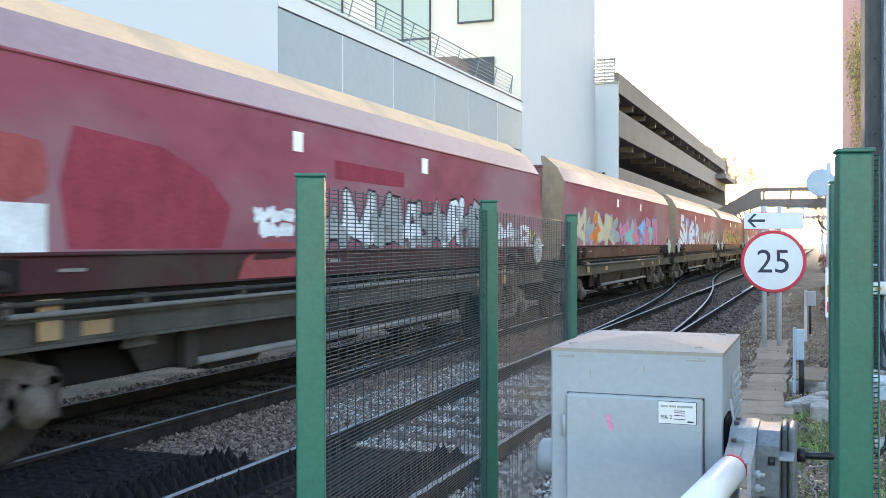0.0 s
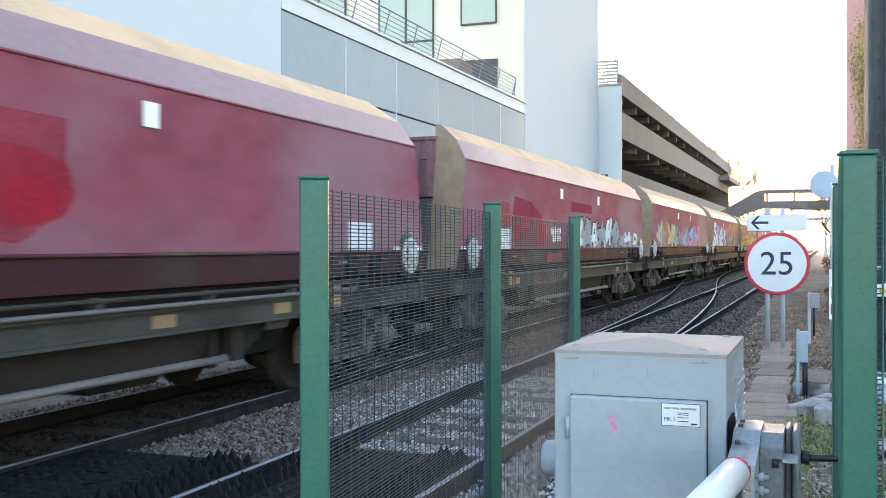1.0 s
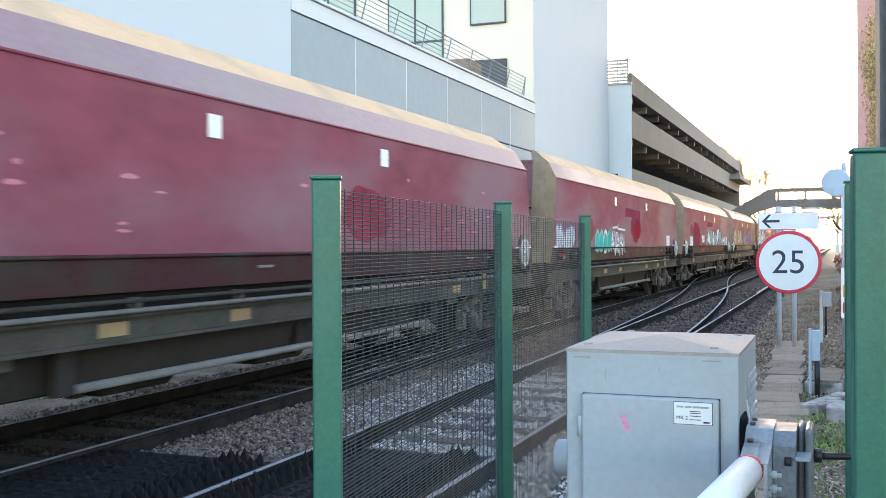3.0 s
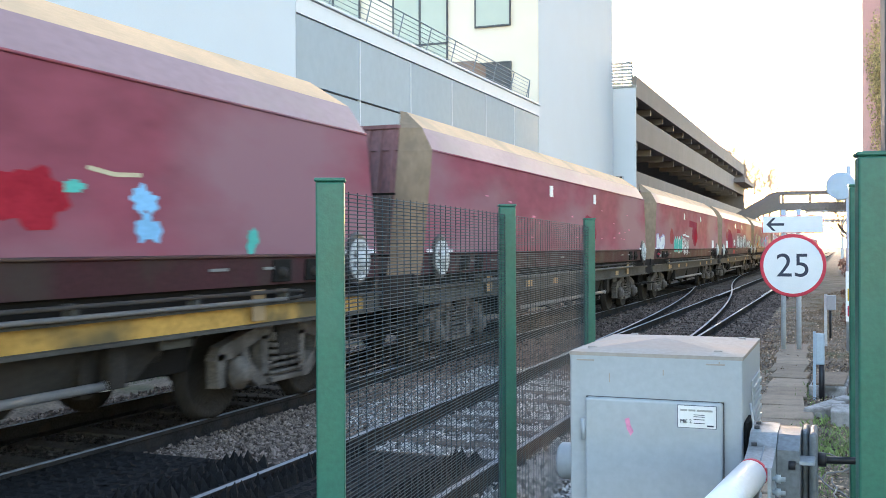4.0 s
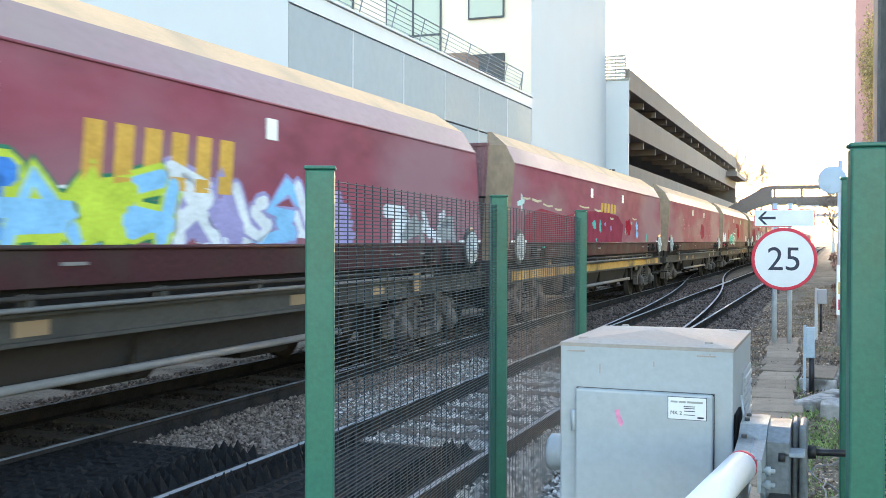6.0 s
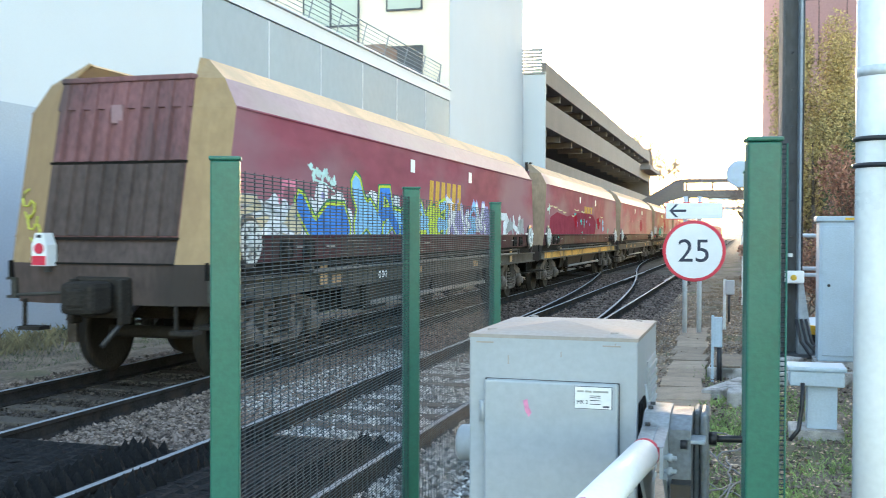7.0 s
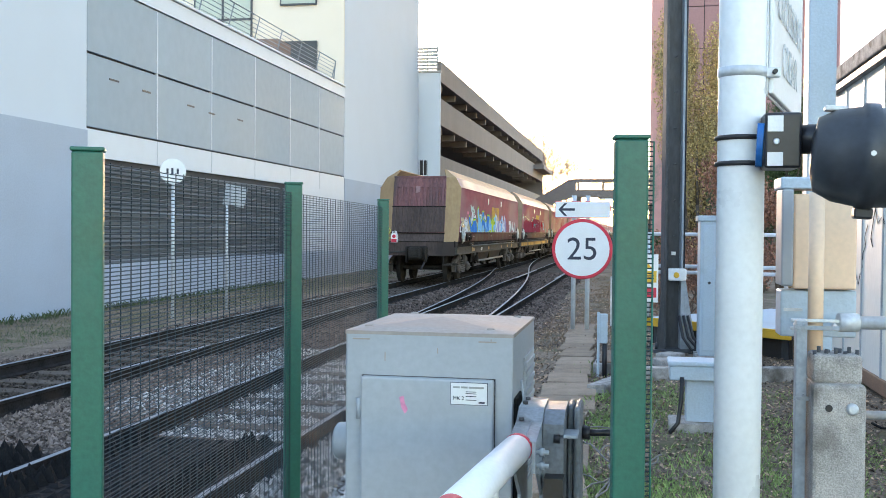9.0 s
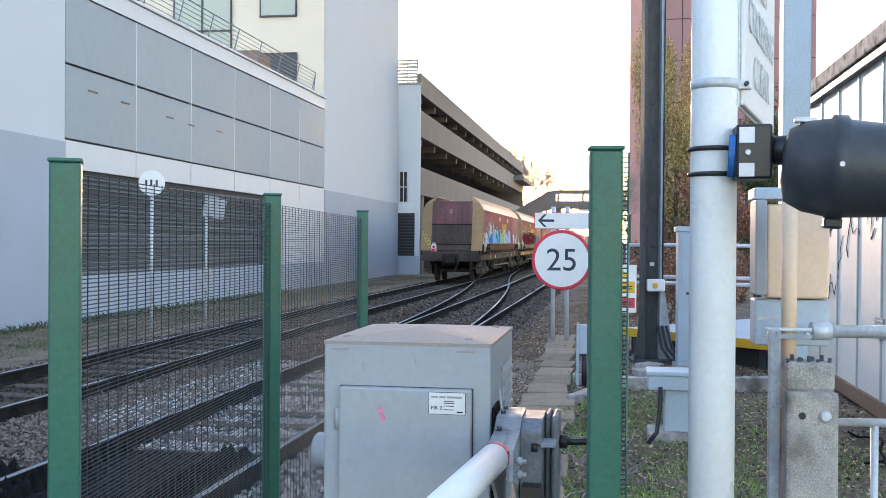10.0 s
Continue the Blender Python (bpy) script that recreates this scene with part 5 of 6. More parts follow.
part("cover", box(-0.17, 0.17, -0.58, 0.58, 0.10, 0.125, 0.01), M_SLAB, lk)


# ---- rubber anti-trespass panels ----
def spike_panel(x0, x1, y0, y1, tall):
    rnd = random.Random(17)
    g = thing("anti_trespass_panel", "black rubber panel of pointed ridges beside the rail", "rubber panel")
    part("base", box(x0, x1, y0, y1, -0.24, -0.045, 0.01), M_RUBBER, g)
    px, py = 0.125, 0.115
    nx, ny = int((x1 - x0) / px), int((y1 - y0) / py)
    bm = bmesh.new()
    top = bm.verts.new((0.012, 0.0, 0.115))
    B = [bm.verts.new(p) for p in ((-0.05, -0.045, 0), (0.05, -0.045, 0), (0.05, 0.045, 0), (-0.05, 0.045, 0))]
    for i in range(4):
        bm.faces.new((B[i], B[(i + 1) % 4], top))
    bm.faces.new(B[::-1])
    me = bpy.data.meshes.new("spike")
    bm.to_mesh(me)
    bm.free()
    me.materials.append(M_RUBBER)
    for i in range(nx):
        for j in range(ny):
            o = new("spike", me)
            o.parent = g
            size = rnd.uniform(0.8, 1.15) if i in tall(nx) else rnd.uniform(0.12, 0.3)
            o.matrix_basis = pose(x0 + px * (i + .5), y0 + py * (j + .5), -0.046, rnd.uniform(-9, 9), rnd.uniform(-9, 9), rnd.uniform(-25, 25)) @ Matrix.Diagonal((1, 1, size, 1))


spike_panel(-5.9, -4.24, 5.2, 7.45, lambda n: range(n - 3, n))
spike_panel(-4.02, -2.74, 5.6, 8.2, lambda n: (0, 1, n - 2, n - 1))


# ---- lineside posts across the tracks ----
SPRAY_YELLOW = mat("weathered_yellow_case", (0.66, 0.45, 0.14), 0.6, var=0.2)


def build_far_posts():
    a = thing("signal_plate_post", "white round plate with dark bars on a thin post", "sign", at=pose(-9.6, 20.5, -0.35, 0, 0, 20))
    part("post", tube((0, 0.03, -0.1), (0, 0.03, 3.3), 0.035, 10), M_GALV, a)
    d = part("disc", lathe([(0.27, 0.0), (0.27, -0.015), (0.26, -0.018)], 36, "Y"), M_SIGNW, a, at=pose(0, 0, 3.2))
    for x, h in ((-0.11, .06), (-0.01, .07), (0.10, .06)):
        part("print_bar", box(x - 0.022, x + 0.022, -0.021, -0.018, -h, h), M_INK, d)
    b = thing("tilted_plate_post", "thin post carrying a tilted weathered plate", "sign", at=pose(-9.6, 23.9, -0.35, 0, 0, 20))
    part("post", tube((-0.2, 0.03, -0.1), (-0.2, 0.03, 3.1), 0.03, 10), M_GALV, b)
    part("plate", box(-0.26, 0.26, -0.02, 0.0, -0.25, 0.25, 0.005), M_GREYBOX, b, at=pose(0, 0, 2.8, 0, 12, 0))
    y = thing("yellow_unit", "yellow lineside box on a short stand by the wall", "electrical box", at=pose(-12.74, 18.5, -0.48))
    part("head", box(-0.19, 0.19, -0.13, 0.13, 0.47, 0.76, 0.02), SPRAY_YELLOW, y)
    part("stand", box(-0.05, 0.05, -0.05, 0.05, -0.1, 0.45), M_BLACK, y)
    part("cable", sweep([(0.03, -0.05, 0.45), (0.10, -0.06, 0.30), (0.13, -0.10, 0.12), (0.30, -0.16, 0.04), (0.62, -0.2, 0.03)], 0.035, 8), M_BLACK, y)


build_far_posts()


# ---- footbridge, red tower, trees ----
def build_footbridge():
    f = thing("footbridge", "brown painted steel footbridge over the tracks", "footbridge")
    y = 112
    part("girder", box(-6.2, 16, y, y + 0.3, 5.5, 6.3), M_BRONZE, f)
    part("girder", box(-6.2, 16, y + 2.5, y + 2.8, 5.5, 6.3), M_BRONZE, f)
    part("deck", box(-6.2, 16, y + 0.3, y + 2.5, 5.5, 5.65), M_BRONZE, f)
    part("top_rail", box(-6.2, 16, y, y + 0.25, 7.05, 7.5), M_BRONZE, f)
    for i in range(9):
        part("post", box(-6.1 + 2.7 * i, -5.85 + 2.7 * i, y, y + 0.25, 6.3, 7.05), M_BRONZE, f)
    part("stair_flight", prism([(-6.2, 5.5), (-6.2, 7.5), (-7.0, 7.4), (-12.5, 4.2), (-12.5, 2.6), (-8.0, 5.0)], 0.4, "Y", y), M_BRONZE, f)
    for x in (-6.0, 3.2, 9):
        part("pier", box(x - 0.3, x + 0.3, y + 0.4, y + 2.4, -0.3, 5.5), M_BRONZE, f)
    g = thing("signal_gantry", "pale lattice gantry far down the line", "gantry")
    part("beam", box(-5, 8, 150, 150.5, 5.0, 5.5), M_GALV, g)
    part("beam", box(-5, 8, 150, 150.5, 6.4, 6.7), M_GALV, g)
    for x in (-0.2, 7.5):
        part("leg", box(x - .2, x + .2, 150, 150.5, -0.3, 5.0), M_GALV, g)


build_footbridge()


def build_red_tower():
    r = thing("red_tower_block", "tall dark red clad tower block", "building")
    part("core", box(1.1, 11.2, 60.1, 75, -0.3, 32), M_JOINT, r)
    # pier colour is brighter for the lit left edge, and paled for haze
    part("corner_pier", box(0.9, 2.3, 59.8, 61, -0.3, 32), mat("lit_red_brick_pier", (0.52, 0.27, 0.25), 0.75, var=0.15, scale=1.5, fine=30), r)
    for i in range(5):
        for k in range(13):
            x0 = 2.4 + 1.45 * i
            z0 = 0.2 + 2.4 * k
            part("panel", box(x0, x0 + 1.41, 60.0, 60.12, z0, z0 + 2.36, 0.01), M_BRICK, r)
    for k in range(13):
        z0 = 0.2 + 2.4 * k
        w = part("window", box(9.75, 10.6, 60.02, 60.1, z0 + 0.4, z0 + 2.2), M_GLASS, r)
        part("window_frame", box(9.68, 9.75, 59.98, 60.1, z0, z0 + 2.36), M_FRAME, w)
        part("panel", box(10.62, 11.2, 60.0, 60.12, z0, z0 + 2.36, 0.01), M_BRICK, r)


build_red_tower()


def leaf_cloud(name, label, category, centre, size, count, leaf, material, seed, stems=10, lumps=9):
    """A bush: stems and many small folded leaves in uneven lumps."""
    rnd = random.Random(seed)
    b = thing(name, label, category)
    cx, cy, cz = centre
    sx, sy, sz = size
    L = [(cx + rnd.uniform(-.7, .7) * sx, cy + rnd.uniform(-.7, .7) * sy, cz + rnd.uniform(-.75, .75) * sz, rnd.uniform(.25, .5)) for _ in range(lumps)]
    verts, faces = [], []
    for _ in range(count):
        lx, ly, lz, lr = rnd.choice(L)
        a, e = rnd.uniform(0, 2 * math.pi), rnd.uniform(-1, 1)
        rr = rnd.random() ** 0.4
        q = math.sqrt(1 - e * e)
        p = Vector((lx + sx * lr * rr * q * math.cos(a), ly + sy * lr * rr * q * math.sin(a), max(0.03, lz + sz * lr * rr * e)))
        s = leaf * rnd.uniform(.6, 1.4)
        m = Euler((rnd.uniform(0, 6.3), rnd.uniform(0, 6.3), rnd.uniform(0, 6.3))).to_matrix()
        k = len(verts)
        for v in ((-s, 0, 0), (0, -s * .5, s * .12), (s, 0, 0), (0, s * .5, s * .12)):
            verts.append(p + m @ Vector(v))
        faces += [(k, k + 1, k + 2), (k, k + 2, k + 3)]
    cr = raw("crown", verts, faces, material, b)
    bm = bmesh.new()
    for _ in range(stems):
        lx, ly, lz, lr = rnd.choice(L)
        q = Vector((cx + rnd.uniform(-.4, .4) * sx, cy + rnd.uniform(-.3, .3) * sy, -0.2))
        n = Vector((lx, ly, lz))
        mid = (q + n) / 2 + Vector((rnd.uniform(-.1, .1) * sx, 0, 0.1 * sz))
        r = 0.012 * max(1.0, sz)
        add_tube(bm, q, mid, r * 1.6, 6, r)
        add_tube(bm, mid, n, r, 6, r * 0.4)
    part("stem", bm, M_BARK, b)
    return b


leaf_cloud("ivy_tree", "tall yellow-green ivy-clad tree before the red tower", "tree", (2.15, 34, 4.4), (1.6, 1.5, 4.3), 48000, 0.042, M_LEAF, 1, 14, 26)
leaf_cloud("ivy_tree", "dark green ivy-clad tree behind the cabinets", "tree", (3.6, 31, 3.0), (1.7, 1.5, 3.0), 32000, 0.042, M_LEAFG, 2, 12, 20)
leaf_cloud("bush", "russet-brown leaved bush behind the handrail", "bush", (2.2, 24, 1.9), (1.2, 0.9, 1.5), 9000, 0.04, M_LEAFR, 3, 14, 14)
leaf_cloud("bush", "brown bramble bush behind the platform", "bush", (1.3, 20.5, 0.8), (1.4, 0.8, 0.9), 6000, 0.03, M_LEAFR, 4, 30, 14)
for i in range(7):
    leaf_cloud("bush", "scrubby lineside bramble bush", "bush", (0.6 + 0.25 * i, 26 + 9 * i, 0.7), (0.9, 3.5, 0.75 + 0.12 * i), 1800, 0.06, M_LEAFG if i % 2 else M_LEAFR, 20 + i, 12, 10)


def bare_tree(name, label, base, height, seed):
    """A leafless tree, branching down to fine twigs."""
    rnd = random.Random(seed)
    t = thing(name, label, "tree")
    trunk, twigs = bmesh.new(), ([], [])

    def grow(p, d, length, r, depth):
        q = p + d * length
        if depth < 2:
            add_tube(trunk, p, q, r, 7, r * 0.72)
        else:
            k = len(twigs[0])
            side = d.cross(Vector((0.3, 0.9, 0.2))).normalized() * r
            up = d.cross(side).normalized() * r
            twigs[0].extend([p + side, p - side * .5 + up, p - side * .5 - up, q])
            twigs[1].extend([(k, k + 1, k + 3), (k + 1, k + 2, k + 3), (k + 2, k, k + 3)])
        if depth < 6:
            for _ in range(4 if depth < 5 else 3):
                nd = (d + Vector((rnd.uniform(-1, 1), rnd.uniform(-1, 1), rnd.uniform(-.15, .6)))).normalized()
                grow(p + d * length * rnd.uniform(.6, 1), nd, length * rnd.uniform(.62, .86), r * 0.59, depth + 1)
    grow(Vector(base), Vector((0, 0, 1)), height * 0.27, height * 0.015, 0)
    part("trunk", trunk, M_BARK, t)
    raw("crown", twigs[0], twigs[1], M_TWIG, t)


M_TWIG = mat("pale_twig", (0.30, 0.24, 0.20), 0.8, var=0.2, bump=0)
bare_tree("bare_tree", "tall leafless winter tree beyond the car park", (-14.8, 168, -0.3), 29, 4)
bare_tree("bare_tree", "leafless winter tree beyond the car park", (-12.4, 178, -0.3), 23, 9)
bare_tree("bare_tree", "leafless shrub tree beside the red tower", (0.6, 40, -0.1), 6.5, 12)


# ---- ballast stones, grass, litter ----
def scatter_stones(name, label, regions, seed, material=None):
    rs = np.random.RandomState(seed)
    base = np.array([(1, 0, 0), (-1, 0, 0), (0, 1, 0), (0, -1, 0), (0, 0, 1), (0, 0, -1)], float)
    tri = np.array([(0, 2, 4), (2, 1, 4), (1, 3, 4), (3, 0, 4), (2, 0, 5), (1, 2, 5), (3, 1, 5), (0, 3, 5)])
    V, F, k = [], [], 0
    for x0, x1, y0, y1, n, s0, s1, z in regions:
        pos = np.c_[rs.uniform(x0, x1, n), rs.uniform(y0, y1, n), np.full(n, z) + rs.uniform(-.012, .018, n)]
        sc = rs.uniform(s0, s1, (n, 1)) * rs.uniform(.55, 1.1, (n, 3))
        sc[:, 2] *= .75
        ang = rs.uniform(0, 6.28, n)
        jit = base[None] + rs.uniform(-.5, .5, (n, 6, 3))
        p = jit * sc[:, None, :]
        c, s = np.cos(ang)[:, None], np.sin(ang)[:, None]
        p = np.stack([p[..., 0] * c - p[..., 1] * s, p[..., 0] * s + p[..., 1] * c, p[..., 2]], -1) + pos[:, None, :]
        V.append(p.reshape(-1, 3))
        F.append((tri[None] + k + 6 * np.arange(n)[:, None, None]).reshape(-1, 3))
        k += 6 * n
    ob = raw(name, np.concatenate(V).tolist(), np.concatenate(F).tolist(), material or M_STONE)
    tagged(ob, label, "ballast", kind="stuff")


scatter_stones("ballast_stones", "loose grey-brown crushed ballast stones between the rails", [
    (-5.85, -4.25, 7.3, 14, 15000, .014, .034, -.155), 
    (-8.5, -7.5, 5, 18, 5000, .018, .036, -.18),
    (-1.8, -1.0, 8, 26, 7000, .015, .036, -.05), (-1.0, 2.4, 6, 16, 6000, .008, .024, -.015)], 3)


# these stones are coloured pale to stand for a patch of sunlight
scatter_stones("pale_ballast_stones", "ballast stones on the near track, coloured pale for a sunlit patch", [
    (-4.1, -2.7, 8.2, 15, 9000, .014, .034, -.172), (-2.6, -1.75, 5.5, 15, 7000, .014, .034, -.15), (-5.2, -4.25, 9.5, 15, 4000, .014, .034, -.15)], 7,
    mat("sunlit_ballast_stone", (0.37, 0.355, 0.345), 0.9, var=0.3, scale=8, fine=40, bump=0.3, per_island=0.75, spec=0.05))


# darker brown stones from y = 14 onwards
scatter_stones("brake_dust_ballast_stones", "dark brown ballast stones further along", [
    (-5.85, -1.8, 14, 24, 20000, .018, .040, -.165), (-5.85, -1.7, 24, 45, 13000, .03, .055, -.165), (-8.4, -7.4, 18, 45, 6000, .03, .055, -.18)], 4,
    mat("dark_brown_stone", (0.125, 0.094, 0.08), 0.95, var=0.3, scale=8, fine=40, bump=0.3, per_island=0.7, spec=0.06))


# brown stone colour darkened for the shade under passing wagons
scatter_stones("oily_ballast_stones", "brown ballast stones between the far rails, darkened for shade under the train", [
    (-7.35, -5.97, 4.8, 16, 7000, .014, .030, -.178), (-7.35, -5.97, 16, 40, 7000, .025, .045, -.178)], 5,
    mat("shaded_ballast_stone", (0.078, 0.063, 0.053), 0.9, var=0.3, scale=8, fine=40, bump=0.3, per_island=0.6, spec=0.1))


def scatter_blades(name, label, patches, material, seed):
    rnd = random.Random(seed)
    verts, faces = [], []
    for cx, cy, rx, ry, n, h in patches:
        for _ in range(n):
            x, y = cx + rnd.gauss(0, rx), cy + rnd.gauss(0, ry)
            z = ground_z(x, y) - 0.01
            a, l, hh = rnd.uniform(0, 6.3), rnd.uniform(.2, .8), h * rnd.uniform(.5, 1.3)
            w = 0.004 + 0.015 * hh
            k = len(verts)
            dx, dy = math.cos(a), math.sin(a)
            verts += [(x - dy * w, y + dx * w, z), (x + dy * w, y - dx * w, z), (x + dx * l * hh * .4, y + dy * l * hh * .4, z + hh * .7), (x + dx * l * hh, y + dy * l * hh, z + hh)]
            faces += [(k, k + 1, k + 2), (k, k + 2, k + 3)]
    ob = raw(name, verts, faces, material)
    tagged(ob, label, "grass", kind="stuff")


_r = random.Random(8)
scatter_blades("grass", "short green grass and moss in the dirt", [(_r.uniform(-0.3, 2.2), _r.uniform(5.5, 11.5), .22, .3, 300, .045) for _ in range(34)] + [(_r.uniform(-0.4, 0.5), _r.uniform(5.2, 7.4), .13, .16, 420, .05) for _ in range(12)] + [(_r.uniform(0.3, 2.0), _r.uniform(5.4, 8.2), .2, .2, 420, .05) for _ in range(14)] + [(_r.uniform(-0.5, -0.2), _r.uniform(6, 13), .1, .3, 120, .07) for _ in range(14)], M_GRASS, 1)
scatter_blades("weeds", "tall dry grass and weeds along the building wall", [(_r.uniform(-13.2, -10.0), _r.uniform(8, 44), .5, .8, 90, .06) for _ in range(60)] + [(-12.5, 15.2, .5, 1.2, 700, .26)], M_DRYGRASS, 2)
scatter_blades("green_weeds", "green weeds along the foot of the wall", [(_r.uniform(-13.3, -10.2), _r.uniform(8, 60), .5, .7, 150, .055) for _ in range(130)] + [(-13.1, 17.0 + 0.9 * k, .12, .5, 60, .16) for k in range(26)], M_LEAFG, 3)
scatter_blades("lineside_straw", "flattened dead brown stems beside the track", [(_r.uniform(-1.6, 0.2), _r.uniform(12, 40), .3, 1.0, 110, .06) for _ in range(60)], mat("dead_stem", (0.24, 0.165, 0.105), 0.85, var=0.3, scale=2, fine=9, bump=0, per_island=0.5, spec=0.1), 4)


def scatter_litter():
    rs = random.Random(11)
    verts, faces = [], []
    for _ in range(30000):
        x, y = rs.uniform(-1.8, 2.6), 5.5 + 24 * rs.random() ** 1.4
        z = ground_z(x, y) + 0.012
        s = rs.uniform(.009, .026)
        m = Euler((rs.uniform(-.5, .5), rs.uniform(-.5, .5), rs.uniform(0, 6.3))).to_matrix()
        k = len(verts)
        for v in ((-s, 0, 0), (0, -s * .6, s * .2), (s, 0, 0), (0, s * .6, s * .2)):
            verts.append(Vector((x, y, z)) + m @ Vector(v))
        faces += [(k, k + 1, k + 2), (k, k + 2, k + 3)]
    ob = raw("leaf_litter", verts, faces, mat("dead_leaf", (0.40, 0.28, 0.19), 0.85, var=0.4, bump=0, per_island=0.8, spec=0.15))
    tagged(ob, "fallen brown leaves on the dirt", "leaves", kind="stuff")


scatter_litter()


def build_cables():
    rs = random.Random(6)
    for cx, cy, n in ((-0.25, 7.2, 5), (-0.2, 8.6, 4), (1.9, 8.6, 6)):
        c = thing("cable_bundle", "loose cables lying on the ground", "cable")
        for k in range(n):
            q = Vector((cx + rs.uniform(-.3, .3), cy + rs.uniform(-.5, .1), 0.0))
            a = rs.uniform(0.8, 2.2)
            pts = [q]
            for _ in range(12):
                a += rs.uniform(-.35, .35)
                nn = pts[-1] + Vector((math.cos(a) * .1, math.sin(a) * .1, rs.uniform(-.02, .03)))
                nn.z = min(0.08, max(0.0, nn.z))
                pts.append(nn)
            part("cable", sweep(pts, 0.011 if cx > 1 else 0.006), M_RUBBER if cx > 1 else M_PIPE, c)


build_cables()


# ---- wagon markings ----
def paint(name, col):
    return mat(name, col, 0.6, var=0.2, scale=3, fine=30, bump=0.02, spec=0.0)


SPRAY = {"white": paint("spray_white", (0.68, 0.70, 0.72)), "teal": paint("spray_teal", (0.10, 0.42, 0.36)), "blue": paint("spray_blue", (0.07, 0.22, 0.60)), "sky": paint("spray_sky", (0.25, 0.50, 0.75)),
         "solebar": mat("dirty_yellow_solebar", (0.52, 0.30, 0.08), 0.6, var=0.3, scale=2, fine=20, tint=(0.16, 0.12, 0.06), spots=0.45, spec=0.04), "yellow": paint("spray_yellow", (0.50, 0.60, 0.07)), "red": paint("spray_red", (0.33, 0.026, 0.04)), "orange": paint("spray_orange", (0.65, 0.20, 0.06)), "pink": paint("spray_pink", (0.62, 0.22, 0.30)),
         "green": paint("spray_dark_green", (0.05, 0.19, 0.12)), "crimson": paint("faded_crimson", (0.268, 0.052, 0.074)), "bloom": paint("bloomed_red", (0.30, 0.034, 0.05)), "rust": paint("spray_rust_red", (0.31, 0.082, 0.084)), "ice": paint("spray_ice", (0.50, 0.66, 0.62)), "teal_pale": paint("spray_pale_teal", (0.25, 0.47, 0.43)), "lime": paint("spray_lime", (0.62, 0.60, 0.12)),
         "grey": paint("spray_grey", (0.33, 0.34, 0.34)), "gold": paint("faded_gold_lettering", (0.62, 0.36, 0.08)), "black": paint("spray_and_recess_black", (0.03, 0.03, 0.035)), "mauve": paint("spray_mauve", (0.34, 0.30, 0.52)), "cream": paint("spray_cream", (0.55, 0.47, 0.32))}


def side_x(z):
    """Half width of the wagon side at a height."""
    return 1.30 + 0.01 * (z - 1.585) / 1.415 if z > 1.585 else 1.30 - 0.02 * (1.585 - z) / 0.285


def patch(wagon, pts, colour, proud=0.003):
    """One flat painted shape on the near side, from (y, z) corners."""
    bm = bmesh.new()
    bm.faces.new([bm.verts.new((side_x(z) + proud, y, z)) for y, z in pts])
    bmesh.ops.triangulate(bm, faces=bm.faces[:])
    bmesh.ops.recalc_face_normals(bm, faces=bm.faces)
    return part("spray_paint", bm, SPRAY[colour], wagon)


def cloud(wagon, y, z, w, h, colour, seed, proud=0.003, rough=0.1, low=1.605):
    """A rounded sprayed shape with a wavering edge."""
    rnd = random.Random(seed)
    ph = [rnd.uniform(0, 6.3) for _ in range(4)]
    am = [rnd.uniform(.4, 1) * rough for _ in range(4)]
    pts = []
    for i in range(36):
        a = 2 * math.pi * i / 36
        r = 1 + sum(am[k] * math.cos((2, 3, 5, 9)[k] * a + ph[k]) for k in range(4))
        pts.append((y + w / 2 * r * math.cos(a), min(2.96, max(low, z + h / 2 * r * math.sin(a)))))
    clean = [p for i, p in enumerate(pts) if i == 0 or (abs(p[0] - pts[i - 1][0]) + abs(p[1] - pts[i - 1][1])) > 1e-5]
    return patch(wagon, clean, colour, proud)


def ribbon(bm, pts, w, proud, low=1.605):
    """A flat brush stroke with rounded ends along (y, z) points."""
    P = [Vector((y, z)) for y, z in pts]
    L, Rr = [], []
    for i, p in enumerate(P):
        d = (P[min(i + 1, len(P) - 1)] - P[max(i - 1, 0)]).normalized()
        n = Vector((-d.y, d.x))
        if i == 0:
            L.append(p - d * w * .4 + n * w * .25)
            Rr.append(p - d * w * .4 - n * w * .25)
        L.append(p + n * w / 2)
        Rr.append(p - n * w / 2)
        if i == len(P) - 1:
            L.append(p + d * w * .4 + n * w * .25)
            Rr.append(p + d * w * .4 - n * w * .25)
    vs = []
    for q in (L, Rr):
        row = []
        for v in q:
            z = min(2.96, max(low, v.y))
            row.append(bm.verts.new((side_x(z) + proud, v.x, z)))
        vs.append(row)
    for i in range(len(L) - 1):
        bm.faces.new((vs[0][i], vs[0][i + 1], vs[1][i + 1], vs[1][i]))


def letter(wagon, strokes, w, layers, low=1.605):
    """One painted character: the same strokes in ever narrower layers of colour."""
    for k, (colour, extra) in enumerate(layers):
        bm = bmesh.new()
        for i, st in enumerate(strokes):
            ribbon(bm, st, w + extra, 0.004 + 0.002 * k + 0.0003 * i, low)
        part("spray_letter", bm, SPRAY[colour], wagon)


